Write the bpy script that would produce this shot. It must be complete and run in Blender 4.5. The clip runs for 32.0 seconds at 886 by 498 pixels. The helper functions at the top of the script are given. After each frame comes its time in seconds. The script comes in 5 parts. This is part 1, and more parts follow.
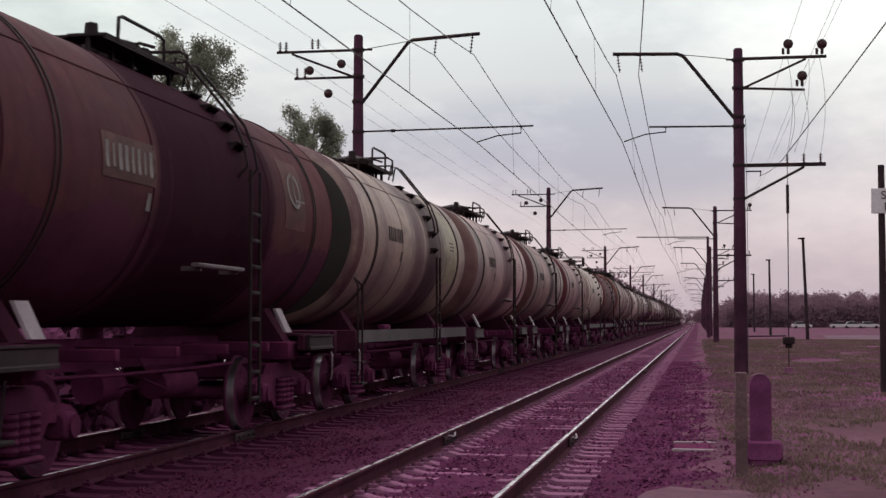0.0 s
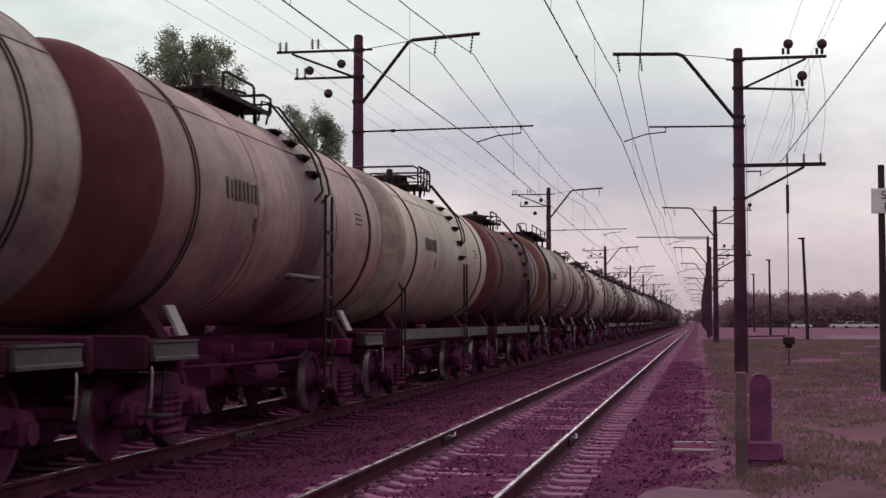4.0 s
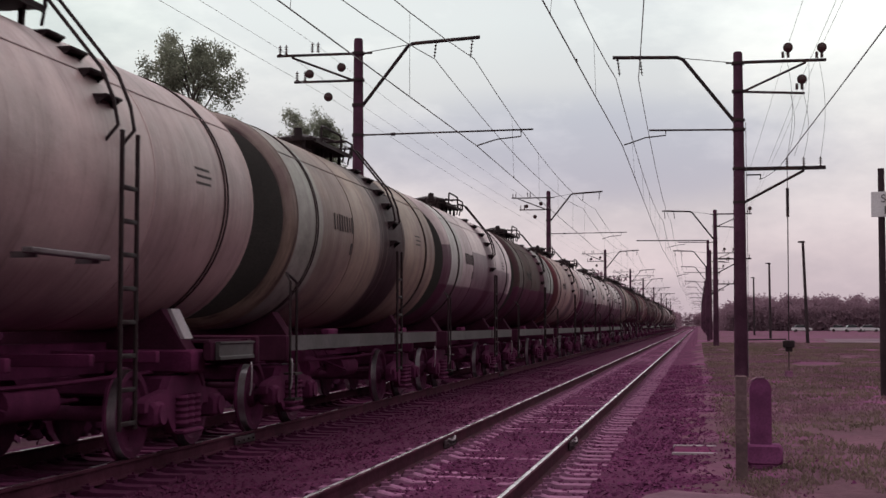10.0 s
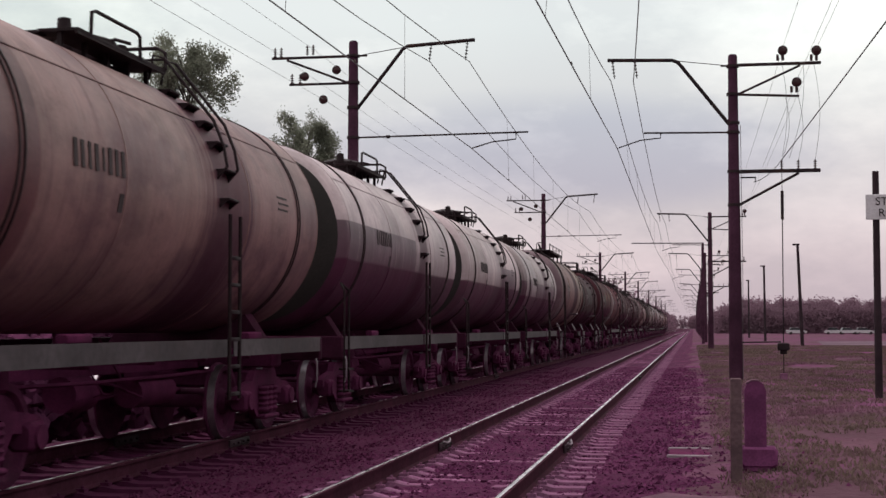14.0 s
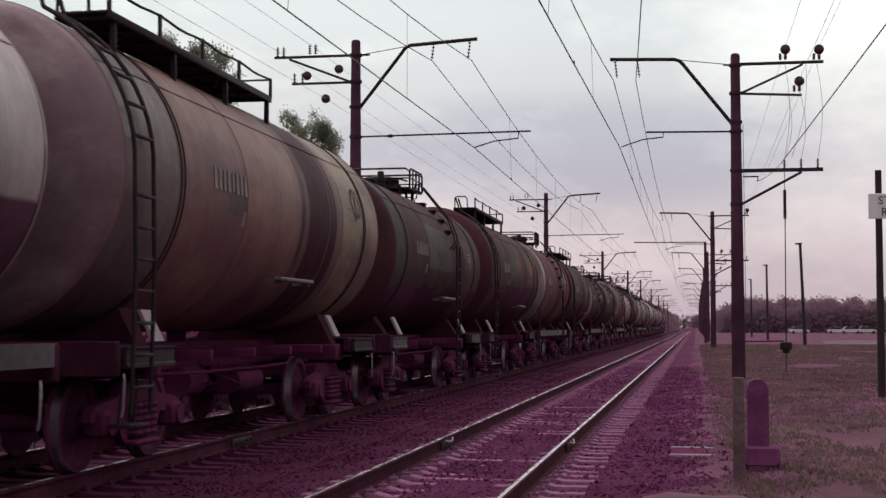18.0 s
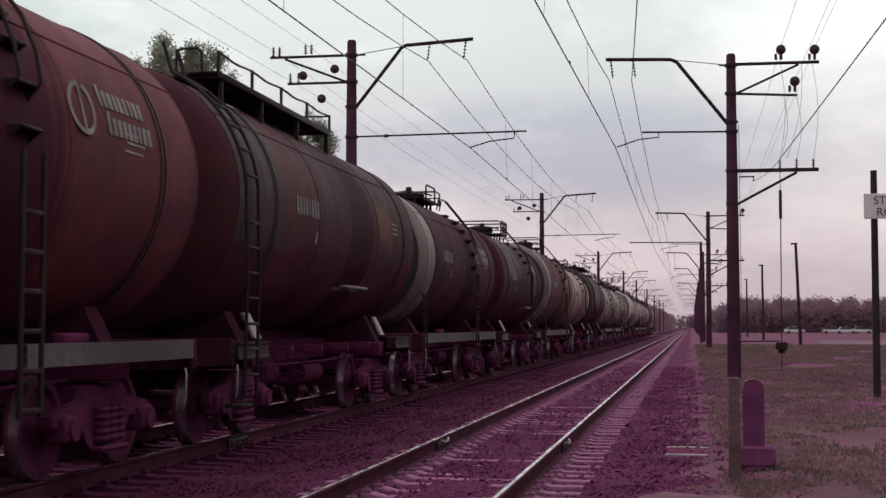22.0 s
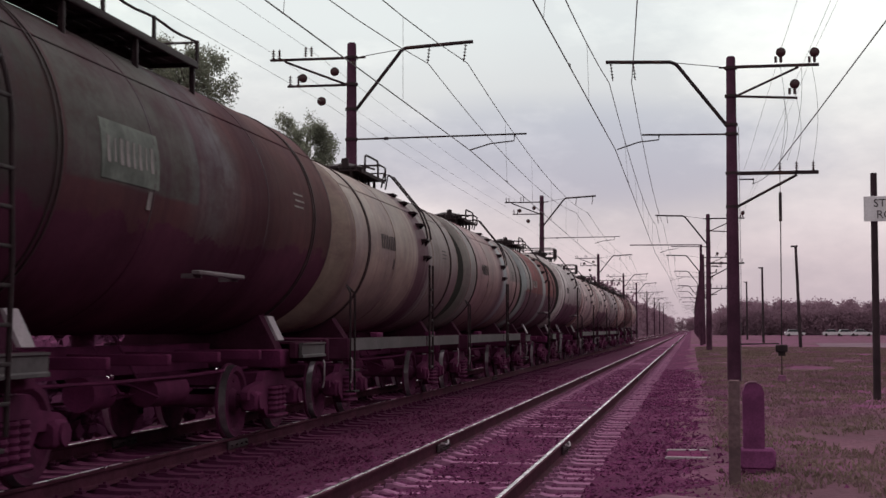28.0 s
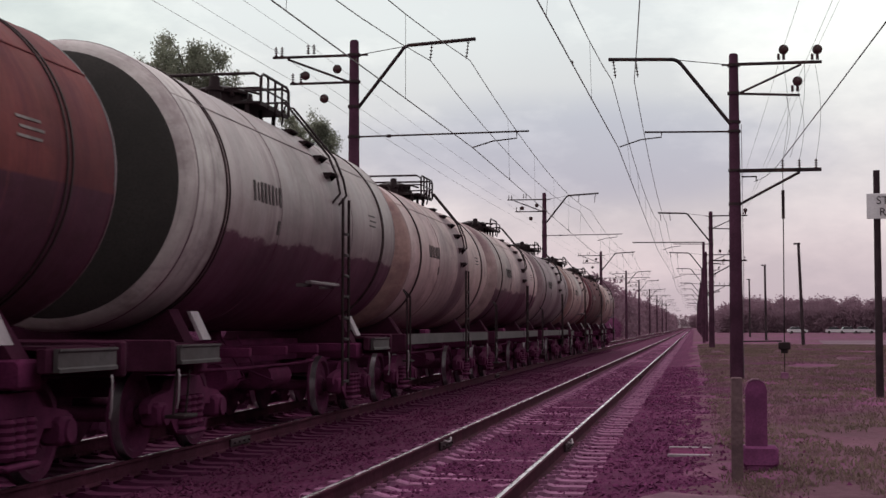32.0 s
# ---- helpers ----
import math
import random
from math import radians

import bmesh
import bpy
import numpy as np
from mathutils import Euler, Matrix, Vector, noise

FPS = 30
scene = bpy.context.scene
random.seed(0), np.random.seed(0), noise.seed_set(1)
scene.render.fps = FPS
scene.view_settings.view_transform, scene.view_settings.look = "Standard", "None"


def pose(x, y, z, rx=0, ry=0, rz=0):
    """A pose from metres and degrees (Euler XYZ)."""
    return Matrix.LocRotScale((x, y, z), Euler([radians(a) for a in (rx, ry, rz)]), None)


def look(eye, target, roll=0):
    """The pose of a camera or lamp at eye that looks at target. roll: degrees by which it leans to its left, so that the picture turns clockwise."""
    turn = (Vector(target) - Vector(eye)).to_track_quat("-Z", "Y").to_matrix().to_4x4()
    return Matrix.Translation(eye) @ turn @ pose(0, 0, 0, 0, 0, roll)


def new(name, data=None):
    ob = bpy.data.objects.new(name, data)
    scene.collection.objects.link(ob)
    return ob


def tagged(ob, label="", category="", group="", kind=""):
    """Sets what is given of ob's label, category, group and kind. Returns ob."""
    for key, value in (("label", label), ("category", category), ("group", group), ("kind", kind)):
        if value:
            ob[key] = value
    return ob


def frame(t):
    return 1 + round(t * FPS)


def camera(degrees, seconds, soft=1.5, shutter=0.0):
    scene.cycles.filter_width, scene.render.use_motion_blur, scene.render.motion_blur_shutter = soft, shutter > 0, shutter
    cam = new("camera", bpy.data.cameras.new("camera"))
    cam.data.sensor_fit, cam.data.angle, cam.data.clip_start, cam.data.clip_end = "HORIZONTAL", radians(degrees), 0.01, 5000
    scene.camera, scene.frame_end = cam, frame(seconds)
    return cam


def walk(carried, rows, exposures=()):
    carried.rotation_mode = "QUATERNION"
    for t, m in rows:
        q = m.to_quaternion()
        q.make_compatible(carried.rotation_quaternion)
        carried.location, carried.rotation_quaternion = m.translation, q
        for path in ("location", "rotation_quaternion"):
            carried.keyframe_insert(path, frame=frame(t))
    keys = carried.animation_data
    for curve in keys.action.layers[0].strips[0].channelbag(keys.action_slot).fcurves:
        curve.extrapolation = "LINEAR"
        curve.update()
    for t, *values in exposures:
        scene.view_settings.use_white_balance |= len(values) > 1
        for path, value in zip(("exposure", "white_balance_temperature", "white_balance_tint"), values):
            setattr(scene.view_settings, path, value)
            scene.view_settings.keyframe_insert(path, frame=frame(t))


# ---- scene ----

# ---- camera and its walk ----
EYE = (0.0, 0.0, 1.43)          # z = 0 is the top of the rails, +y runs along the line


def aim(left, up):
    """The camera at its stand, turned left of the line and tilted up by these degrees."""
    a, b = radians(left), radians(up)
    way = Vector((-math.sin(a) * math.cos(b), math.cos(a) * math.cos(b), math.sin(b)))
    return look(EYE, Vector(EYE) + way * 10)


cam = camera(34.82, 32.0, soft=1.5, shutter=0.12)
walk(cam, [
    (0, aim(10.235, 2.922)), (0.5, aim(10.235, 2.922)), (1, aim(10.235, 2.922)), (1.5, aim(10.235, 2.922)),
    (2, aim(10.235, 2.922)), (2.5, aim(10.235, 2.922)), (3, aim(10.235, 2.922)), (3.5, aim(10.235, 2.922)),
    (5.5, aim(10.235, 2.922)), (6, aim(10.235, 2.922)), (6.5, aim(10.235, 2.922)), (7, aim(10.235, 2.956)),
    (7.5, aim(10.168, 3.027)), (8, aim(10.132, 3.061)), (8.5, aim(10.135, 3.027)), (9, aim(10.132, 3.096)),
    (9.5, aim(10.132, 3.096)), (10, aim(10.234, 3.061)), (10.5, aim(10.167, 3.096)), (11, aim(10.168, 3.061)),
    (11.5, aim(10.167, 3.096)), (12, aim(10.200, 3.096)), (12.5, aim(10.165, 3.096)), (13, aim(10.165, 3.096)),
    (13.5, aim(10.200, 3.098)), (14, aim(10.031, 3.166)), (14.5, aim(10.030, 3.096)), (16.5, aim(10.235, 2.990)),
    (17, aim(10.201, 3.061)), (17.5, aim(10.131, 3.132)), (18, aim(10.131, 3.132)), (18.5, aim(10.132, 3.098)),
    (19, aim(10.029, 3.166)), (19.5, aim(9.962, 3.201)), (20, aim(9.962, 3.166)), (20.5, aim(9.962, 3.166)),
    (21, aim(9.996, 3.132)), (21.5, aim(9.960, 3.166)), (22, aim(9.961, 3.132)), (22.5, aim(9.927, 3.132)),
    (23, aim(9.929, 3.166)), (23.5, aim(9.994, 3.132)), (24, aim(9.927, 3.166)), (24.5, aim(9.927, 3.166)),
    (25, aim(9.996, 3.132)), (25.5, aim(9.996, 3.096)), (27.5, aim(9.996, 3.169)), (28, aim(9.960, 3.237)),
    (28.5, aim(10.029, 3.201)), (29, aim(10.062, 3.166)), (29.5, aim(10.098, 3.132)), (30, aim(10.098, 3.132)),
    (30.5, aim(10.098, 3.132)), (31, aim(10.065, 3.132)), (31.5, aim(10.032, 3.132)), (32, aim(10.065, 3.132))
], exposures=[(0.0, 0.15), (32.0, 0.15)])

# ---- world and sun: an overcast evening sky ----
SUN_UP, SUN_TURN = radians(60), radians(-65)
world = bpy.data.worlds.new("evening_sky")
scene.world = world
world.use_nodes = True
wn, wl = world.node_tree.nodes, world.node_tree.links
wn.clear()


def wnode(kind, **sets):
    n = wn.new(kind)
    for k, v in sets.items():
        if k in n.inputs:
            n.inputs[k].default_value = v
    return n


sky = wnode("ShaderNodeTexSky")
sky.sky_type, sky.sun_disc = "NISHITA", False
sky.sun_elevation, sky.sun_rotation, sky.air_density, sky.dust_density = SUN_UP, SUN_TURN, 1.0, 4.0
coord = wnode("ShaderNodeTexCoord")
split = wnode("ShaderNodeSeparateXYZ")
wl.new(coord.outputs["Generated"], split.inputs[0])
height_ramp = wnode("ShaderNodeValToRGB")       # cloud cover from horizon to zenith
for i, (p, col) in enumerate(((0.0, (0.350, 0.272, 0.290)), (0.05, (0.368, 0.306, 0.314)), (0.10, (0.385, 0.350, 0.352)), (0.15, (0.415, 0.406, 0.398)),
                              (0.21, (0.466, 0.478, 0.462)), (0.36, (0.51, 0.515, 0.50)), (1.0, (0.72, 0.72, 0.71)))):
    e = height_ramp.color_ramp.elements[i] if i < 2 else height_ramp.color_ramp.elements.new(p)
    e.position, e.color = p, (*col, 1)
wl.new(split.outputs["Z"], height_ramp.inputs[0])
stretch = wnode("ShaderNodeMapping")
stretch.inputs["Scale"].default_value = (1.0, 1.0, 2.3)
stretch.inputs["Location"].default_value = (0.3, 0.1, 0.45)
wl.new(coord.outputs["Generated"], stretch.inputs[0])
cloud = wnode("ShaderNodeTexNoise", Scale=2.6, Detail=9.0, Roughness=0.60)
wl.new(stretch.outputs[0], cloud.inputs["Vector"])
cloud_ramp = wnode("ShaderNodeValToRGB")
cloud_ramp.color_ramp.elements[0].position, cloud_ramp.color_ramp.elements[0].color = 0.40, (0.78, 0.80, 0.83, 1)
cloud_ramp.color_ramp.elements[1].position, cloud_ramp.color_ramp.elements[1].color = 0.62, (1.20, 1.20, 1.18, 1)
wl.new(cloud.outputs[0], cloud_ramp.inputs[0])
cover = wnode("ShaderNodeMixRGB")
cover.blend_type = "MULTIPLY"
cover.inputs[0].default_value = 1.0
wl.new(height_ramp.outputs[0], cover.inputs[1])
wl.new(cloud_ramp.outputs[0], cover.inputs[2])


def wmath(op, a, b):
    n = wn.new("ShaderNodeMath")
    n.operation = op
    for i, v in enumerate((a, b)):
        if isinstance(v, bpy.types.NodeSocket):
            wl.new(v, n.inputs[i])
        else:
            n.inputs[i].default_value = v
    return n.outputs[0]


def cloud_bank(below, x, z, wide, high, col, ragged):
    """One large bank of cloud with a torn outline over the ones below."""
    d = wmath("ADD", wmath("POWER", wmath("DIVIDE", wmath("SUBTRACT", split.outputs["X"], x), wide), 2.0),
              wmath("POWER", wmath("DIVIDE", wmath("SUBTRACT", split.outputs["Z"], z), high), 2.0))
    d = wmath("ADD", d, wmath("MULTIPLY", wmath("SUBTRACT", cloud.outputs[0], 0.5), ragged))
    f = wnode("ShaderNodeMapRange")
    f.interpolation_type = "SMOOTHSTEP"
    wl.new(d, f.inputs[0])
    f.inputs[1].default_value, f.inputs[2].default_value = 1.5, -0.2
    m = wnode("ShaderNodeMixRGB")
    m.blend_type = "MULTIPLY"
    wl.new(f.outputs[0], m.inputs[0])
    wl.new(below, m.inputs[1])
    m.inputs[2].default_value = (*col, 1)
    return m.outputs[0]


banks = cloud_bank(cover.outputs[0], -0.08, 0.122, 0.17, 0.036, (0.80, 0.82, 0.90), 3.0)
banks = cloud_bank(banks, -0.30, 0.190, 0.16, 0.065, (1.05, 1.05, 1.04), 3.0)
banks = cloud_bank(banks, -0.47, 0.20, 0.12, 0.06, (0.84, 0.875, 0.86), 2.5)
banks = cloud_bank(banks, -0.40, 0.125, 0.12, 0.030, (0.88, 0.90, 0.93), 2.5)
clear_bg, cloud_bg, both = wnode("ShaderNodeBackground", Strength=0.05), wnode("ShaderNodeBackground", Strength=2.0), wnode("ShaderNodeMixShader")
both.inputs[0].default_value = 0.94
wl.new(sky.outputs[0], clear_bg.inputs[0])
wl.new(banks, cloud_bg.inputs[0])
wl.new(clear_bg.outputs[0], both.inputs[1])
wl.new(cloud_bg.outputs[0], both.inputs[2])
wl.new(both.outputs[0], wnode("ShaderNodeOutputWorld").inputs[0])

sun_data = bpy.data.lights.new("sun", "SUN")
sun_data.energy, sun_data.angle, sun_data.color = 1.1, radians(45), (1.0, 0.90, 0.90)
sun = new("sun", sun_data)
sun.matrix_basis = look((math.sin(SUN_TURN) * math.cos(SUN_UP) * 100, math.cos(SUN_TURN) * math.cos(SUN_UP) * 100, math.sin(SUN_UP) * 100), (0, 0, 0))


# ---- materials ----
class Nodes:
    """A small builder of node trees."""

    def __init__(self, name):
        self.m = bpy.data.materials.new(name)
        self.m.use_nodes = True
        self.n, self.l = self.m.node_tree.nodes, self.m.node_tree.links
        self.bsdf = self.n["Principled BSDF"]
        self.co = self.n.new("ShaderNodeTexCoord").outputs["Object"]

    def put(self, sock, v):
        if isinstance(v, bpy.types.NodeSocket):
            self.l.new(v, sock)
        elif isinstance(v, (tuple, list)):
            sock.default_value = (*v, 1) if len(v) == 3 and len(sock.default_value) == 4 else v
        else:
            sock.default_value = v

    def math(self, op, a, b=0.0, c=0.0):
        n = self.n.new("ShaderNodeMath")
        n.operation = op
        for i, v in enumerate((a, b, c)):
            self.put(n.inputs[i], v)
        return n.outputs[0]

    def noise(self, scale, detail=4.0, rough=0.6, squash=None, move=(0, 0, 0)):
        n = self.n.new("ShaderNodeTexNoise")
        n.inputs["Scale"].default_value, n.inputs["Detail"].default_value, n.inputs["Roughness"].default_value = scale, detail, rough
        mp = self.n.new("ShaderNodeMapping")
        mp.inputs["Scale"].default_value, mp.inputs["Location"].default_value = squash or (1, 1, 1), move
        self.l.new(self.co, mp.inputs[0])
        self.l.new(mp.outputs[0], n.inputs["Vector"])
        return n.outputs[0]

    def span(self, v, lo, hi):
        n = self.n.new("ShaderNodeMapRange")
        n.interpolation_type = "SMOOTHSTEP"
        self.put(n.inputs[0], v)
        n.inputs[1].default_value, n.inputs[2].default_value = lo, hi
        return n.outputs[0]

    def mix(self, f, a, b, how="MIX"):
        n = self.n.new("ShaderNodeMixRGB")
        n.blend_type = how
        for i, v in enumerate((f, a, b)):
            self.put(n.inputs[i], v)
        return n.outputs[0]

    def axes(self):
        n = self.n.new("ShaderNodeSeparateXYZ")
        self.l.new(self.co, n.inputs[0])
        return n.outputs

    def chance(self):
        return self.n.new("ShaderNodeObjectInfo").outputs["Random"]

    def island(self):
        return self.n.new("ShaderNodeNewGeometry").outputs["Random Per Island"]

    def bump(self, v, depth, strength=0.6):
        n = self.n.new("ShaderNodeBump")
        n.inputs["Strength"].default_value, n.inputs["Distance"].default_value = strength, depth
        self.l.new(v, n.inputs["Height"])
        self.l.new(n.outputs[0], self.bsdf.inputs["Normal"])

    def done(self, colour, rough=0.7, metal=0.0, spec=0.3):
        self.put(self.bsdf.inputs["Specular IOR Level"], spec)
        self.put(self.bsdf.inputs["Base Color"], colour)
        self.put(self.bsdf.inputs["Roughness"], rough)
        self.put(self.bsdf.inputs["Metallic"], metal)
        return self.m


def tint(c, k):
    return tuple(min(1.0, x * k) for x in c)


def plain(name, col, rough=0.7, metal=0.0, scale=3.0, fine=40.0, deep=0.004, low=0.65, high=1.3, dirt=None, amount=0.6, per=None, spec=0.15, thin=False):
    """Grain, blotches and dirt over one colour."""
    k = Nodes(name)
    big, small = k.noise(scale), k.noise(fine, 3.0)
    c = k.mix(k.span(big, 0.3, 0.7), tint(col, low), tint(col, high))
    c = k.mix(k.span(small, 0.35, 0.75), c, k.mix(0.5, c, tint(col, low * 0.7)))
    if per:
        r = k.chance() if per == "object" else k.island()
        c = k.mix(r, c, k.mix(0.55, c, tint(col, 0.45)))
    if dirt:
        c = k.mix(k.math("MULTIPLY", k.span(k.noise(scale * 0.7, 6.0, 0.7, move=(3, 1, 7)), 0.45, 0.7), amount), c, dirt)
    k.bump(small, deep)
    if thin:
        glow, both = k.n.new("ShaderNodeBsdfTranslucent"), k.n.new("ShaderNodeMixShader")
        k.put(glow.inputs[0], c)
        both.inputs[0].default_value = 0.5
        k.l.new(k.bsdf.outputs[0], both.inputs[1])
        k.l.new(glow.outputs[0], both.inputs[2])
        k.l.new(both.outputs[0], k.n["Material Output"].inputs[0])
    return k.done(c, k.math("MULTIPLY_ADD", big, 0.25, rough - 0.12), metal, spec if metal < 0.5 else 0.5)


def tank_paint(name, col, spills=(), zones=(), skirt=None, rust=(0.056, 0.016, 0.018), rusty=0.35, gloss=0.42, seed=0.0, grime_veil=(0.062, 0.016, 0.032), film=0.5):
    """Weathered tank paint: plate courses of unlike tone, rain streaks, rust, repainted zones, spills from the hatch
    and a skirt of dirt and painted shade.
    spills: (along, half width, colour, amount); zones: (from, to, low, high, colour, amount, raggedness); skirt:
    (height, colour, raggedness)."""
    k = Nodes(name)
    ax = k.axes()
    col = (col[0] * 1.10, col[1] * 0.93, col[2] * 0.97)      # rosy shift puts the pink veil into the paint
    # real grime, but its purple stands in for the veil over the train
    grime_veil = tint(grime_veil, min(1.0, 0.45 + sum(col) * 2.2))
    mv = (seed * 3.1, seed * 5.7, seed * 1.3)
    g = random.Random(int(seed * 100))
    streak = k.noise(2.4, 5.0, 0.65, (0.22, 1.7, 0.10), mv)
    fine = k.noise(7.0, 4.0, 0.7, (0.15, 2.0, 0.08), mv)
    blotch = k.noise(0.6, 7.0, 0.66, (1.0, 0.8, 1.0), mv)
    smear = k.noise(1.3, 8.0, 0.74, (0.8, 0.55, 1.1), (mv[1], mv[0], mv[2]))
    grain = k.noise(15.0, 5.0, 0.65, None, mv)
    c = k.mix(k.span(blotch, 0.30, 0.70), tint(col, 0.6), tint(col, 1.15))
    for lo, hi in ((-6.0, -1.9), (1.9, 6.0)):
        m = k.math("MULTIPLY", k.span(ax["Y"], lo - 0.01, lo + 0.01), k.span(ax["Y"], hi + 0.01, hi - 0.01))
        f = g.uniform(0.80, 1.18)
        c = k.mix(m, c, k.mix(1.0, c, (f, f * g.uniform(0.93, 1.03), f * g.uniform(0.95, 1.03)), "MULTIPLY"))
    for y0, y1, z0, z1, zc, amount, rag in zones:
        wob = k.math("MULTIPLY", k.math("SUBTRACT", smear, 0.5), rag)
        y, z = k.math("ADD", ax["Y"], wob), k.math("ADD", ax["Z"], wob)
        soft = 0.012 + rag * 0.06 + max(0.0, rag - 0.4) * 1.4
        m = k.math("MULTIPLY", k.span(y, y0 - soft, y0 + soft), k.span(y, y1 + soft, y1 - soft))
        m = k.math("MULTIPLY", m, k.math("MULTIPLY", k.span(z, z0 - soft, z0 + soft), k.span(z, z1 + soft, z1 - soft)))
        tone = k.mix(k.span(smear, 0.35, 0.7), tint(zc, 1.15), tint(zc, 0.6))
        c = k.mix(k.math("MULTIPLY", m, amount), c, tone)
    c = k.mix(k.math("MULTIPLY", k.span(streak, 0.50, 0.72), 0.6), c, k.mix(0.75, c, grime_veil))
    c = k.mix(k.math("MULTIPLY", k.span(fine, 0.54, 0.72), 0.45), c, k.mix(0.6, c, grime_veil))
    c = k.mix(k.math("MULTIPLY", k.span(fine, 0.44, 0.30), 0.22), c, tint(col, 1.7))
    c = k.mix(k.math("MULTIPLY", k.span(smear, 0.50, 0.66), rusty), c, rust)
    c = k.mix(k.math("MULTIPLY", k.span(k.noise(0.42, 7.0, 0.7, (1, 1, 1.5), (mv[2], mv[1], mv[0])), 0.46, 0.62), film), c, grime_veil)
    dull = 0.03 + min(0.42, sum(col) / 3 * 1.9) if gloss > 0.4 else 0.04 + min(0.50, sum(col) / 3 * 2.2)
    # straight maroon skirts are soiled paint; umber ones put belly shade into the colour
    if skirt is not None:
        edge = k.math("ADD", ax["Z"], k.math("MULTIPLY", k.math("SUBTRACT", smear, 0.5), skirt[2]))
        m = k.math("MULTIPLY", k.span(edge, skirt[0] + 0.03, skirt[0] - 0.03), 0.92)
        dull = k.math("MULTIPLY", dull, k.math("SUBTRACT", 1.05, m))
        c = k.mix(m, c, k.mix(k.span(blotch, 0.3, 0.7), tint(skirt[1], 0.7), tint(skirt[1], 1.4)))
    for at, wide, sc, amount in spills:
        d = k.math("ADD", k.math("ABSOLUTE", k.math("SUBTRACT", ax["Y"], at)), k.math("MULTIPLY", k.math("SUBTRACT", streak, 0.5), 2.4))
        m = k.math("MULTIPLY", k.span(d, wide + 0.40, wide - 0.20), amount)
        dull = k.math("MULTIPLY", dull, k.math("SUBTRACT", 1.05, m))
        c = k.mix(m, c, sc)
    c = k.mix(k.math("MULTIPLY", k.span(grain, 0.5, 0.78), 0.3), c, k.mix(0.6, c, grime_veil))
    k.bump(k.math("ADD", k.math("MULTIPLY", grain, 0.5), k.math("MULTIPLY", k.math("ADD", blotch, smear), 2.6)), 0.006, 0.5)
    rough = k.math("MULTIPLY_ADD", k.math("ADD", streak, smear), 0.30, gloss - 0.18 + (0.22 if sum(col) < 0.22 else 0.0))
    return k.done(c, rough, 0.0, dull)




def ballast(name, col, oil, scale, fine, deep, per=False):
    """Crushed stone, darker round the train's track."""
    k = Nodes(name)
    big, small = k.noise(scale), k.noise(fine, 4.0, 0.7)
    c = k.mix(k.span(big, 0.3, 0.7), tint(col, 0.65), tint(col, 1.25))
    c = k.mix(k.span(small, 0.40, 0.62), c, tint(col, 0.52))
    if per:
        c = k.mix(k.island(), c, k.mix(0.7, c, tint(col, 0.50)))
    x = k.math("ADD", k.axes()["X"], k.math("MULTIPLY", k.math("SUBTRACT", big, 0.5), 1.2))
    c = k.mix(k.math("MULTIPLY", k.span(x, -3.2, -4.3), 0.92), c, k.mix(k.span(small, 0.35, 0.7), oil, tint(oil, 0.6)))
    k.bump(small, deep)
    return k.done(c, 0.9, 0.0, 0.03)


# magenta veil of the lower view is put into the ground and underframe colours
BALLAST = ballast("veiled_crushed_stone", (0.092, 0.0205, 0.058), (0.068, 0.0145, 0.040), 0.8, 26.0, 0.03)
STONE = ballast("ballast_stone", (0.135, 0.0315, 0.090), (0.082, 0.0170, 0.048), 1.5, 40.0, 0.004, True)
# magenta patches of soil and grass carry the same veil
EARTH = plain("trodden_soil", (0.104, 0.048, 0.066), 0.95, scale=0.30, fine=9.0, deep=0.04, low=0.6, high=1.2, dirt=(0.160, 0.034, 0.116), amount=0.85, spec=0.03)
SAND = plain("pale_gravel", (0.150, 0.075, 0.105), 0.95, scale=0.9, fine=18.0, deep=0.02, dirt=(0.08, 0.034, 0.058), spec=0.03)
ROADBED = plain("pale_road", (0.13, 0.080, 0.105), 0.95, scale=0.15, fine=4.0, dirt=(0.06, 0.034, 0.046), spec=0.03)
GRASS = plain("dry_grass", (0.150, 0.104, 0.088), 0.9, scale=0.35, per="island", low=0.65, high=1.4, spec=0.03, thin=True, dirt=(0.175, 0.058, 0.128), amount=0.85)
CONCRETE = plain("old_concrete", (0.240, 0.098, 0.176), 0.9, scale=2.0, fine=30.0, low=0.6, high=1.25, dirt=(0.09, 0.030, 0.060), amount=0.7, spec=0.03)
# darker concrete for the sleepers of the train's track
CONCRETEDARK = plain("dark_concrete", (0.080, 0.0175, 0.048), 0.85, scale=2.0, fine=30.0, low=0.6, high=1.3, spec=0.03)
MASTC = plain("dark_mast_concrete", (0.056, 0.0220, 0.039), 0.9, scale=0.8, fine=22.0, low=0.6, high=1.3, dirt=(0.034, 0.016, 0.024), spec=0.03)
STEEL = plain("painted_arm_steel", (0.018, 0.010, 0.013), 0.7, scale=2.0, low=0.6, high=1.4, dirt=(0.05, 0.022, 0.016))
WIRE = plain("tarnished_wire", (0.115, 0.100, 0.106), 0.6, 0.4, scale=1.0)
RAILTOP = plain("polished_rail_head", (0.74, 0.67, 0.71), 0.26, 1.0, scale=1.5, fine=60.0, low=0.85, high=1.05)
RAILSIDE = plain("rusty_rail_web", (0.056, 0.015, 0.028), 0.85, 0.0, scale=2.0, fine=30.0, spec=0.03)
UNDER = plain("grimy_underframe", (0.100, 0.0185, 0.056), 0.9, scale=1.6, low=0.65, high=1.3, dirt=(0.072, 0.0150, 0.040), amount=0.5, spec=0.03)
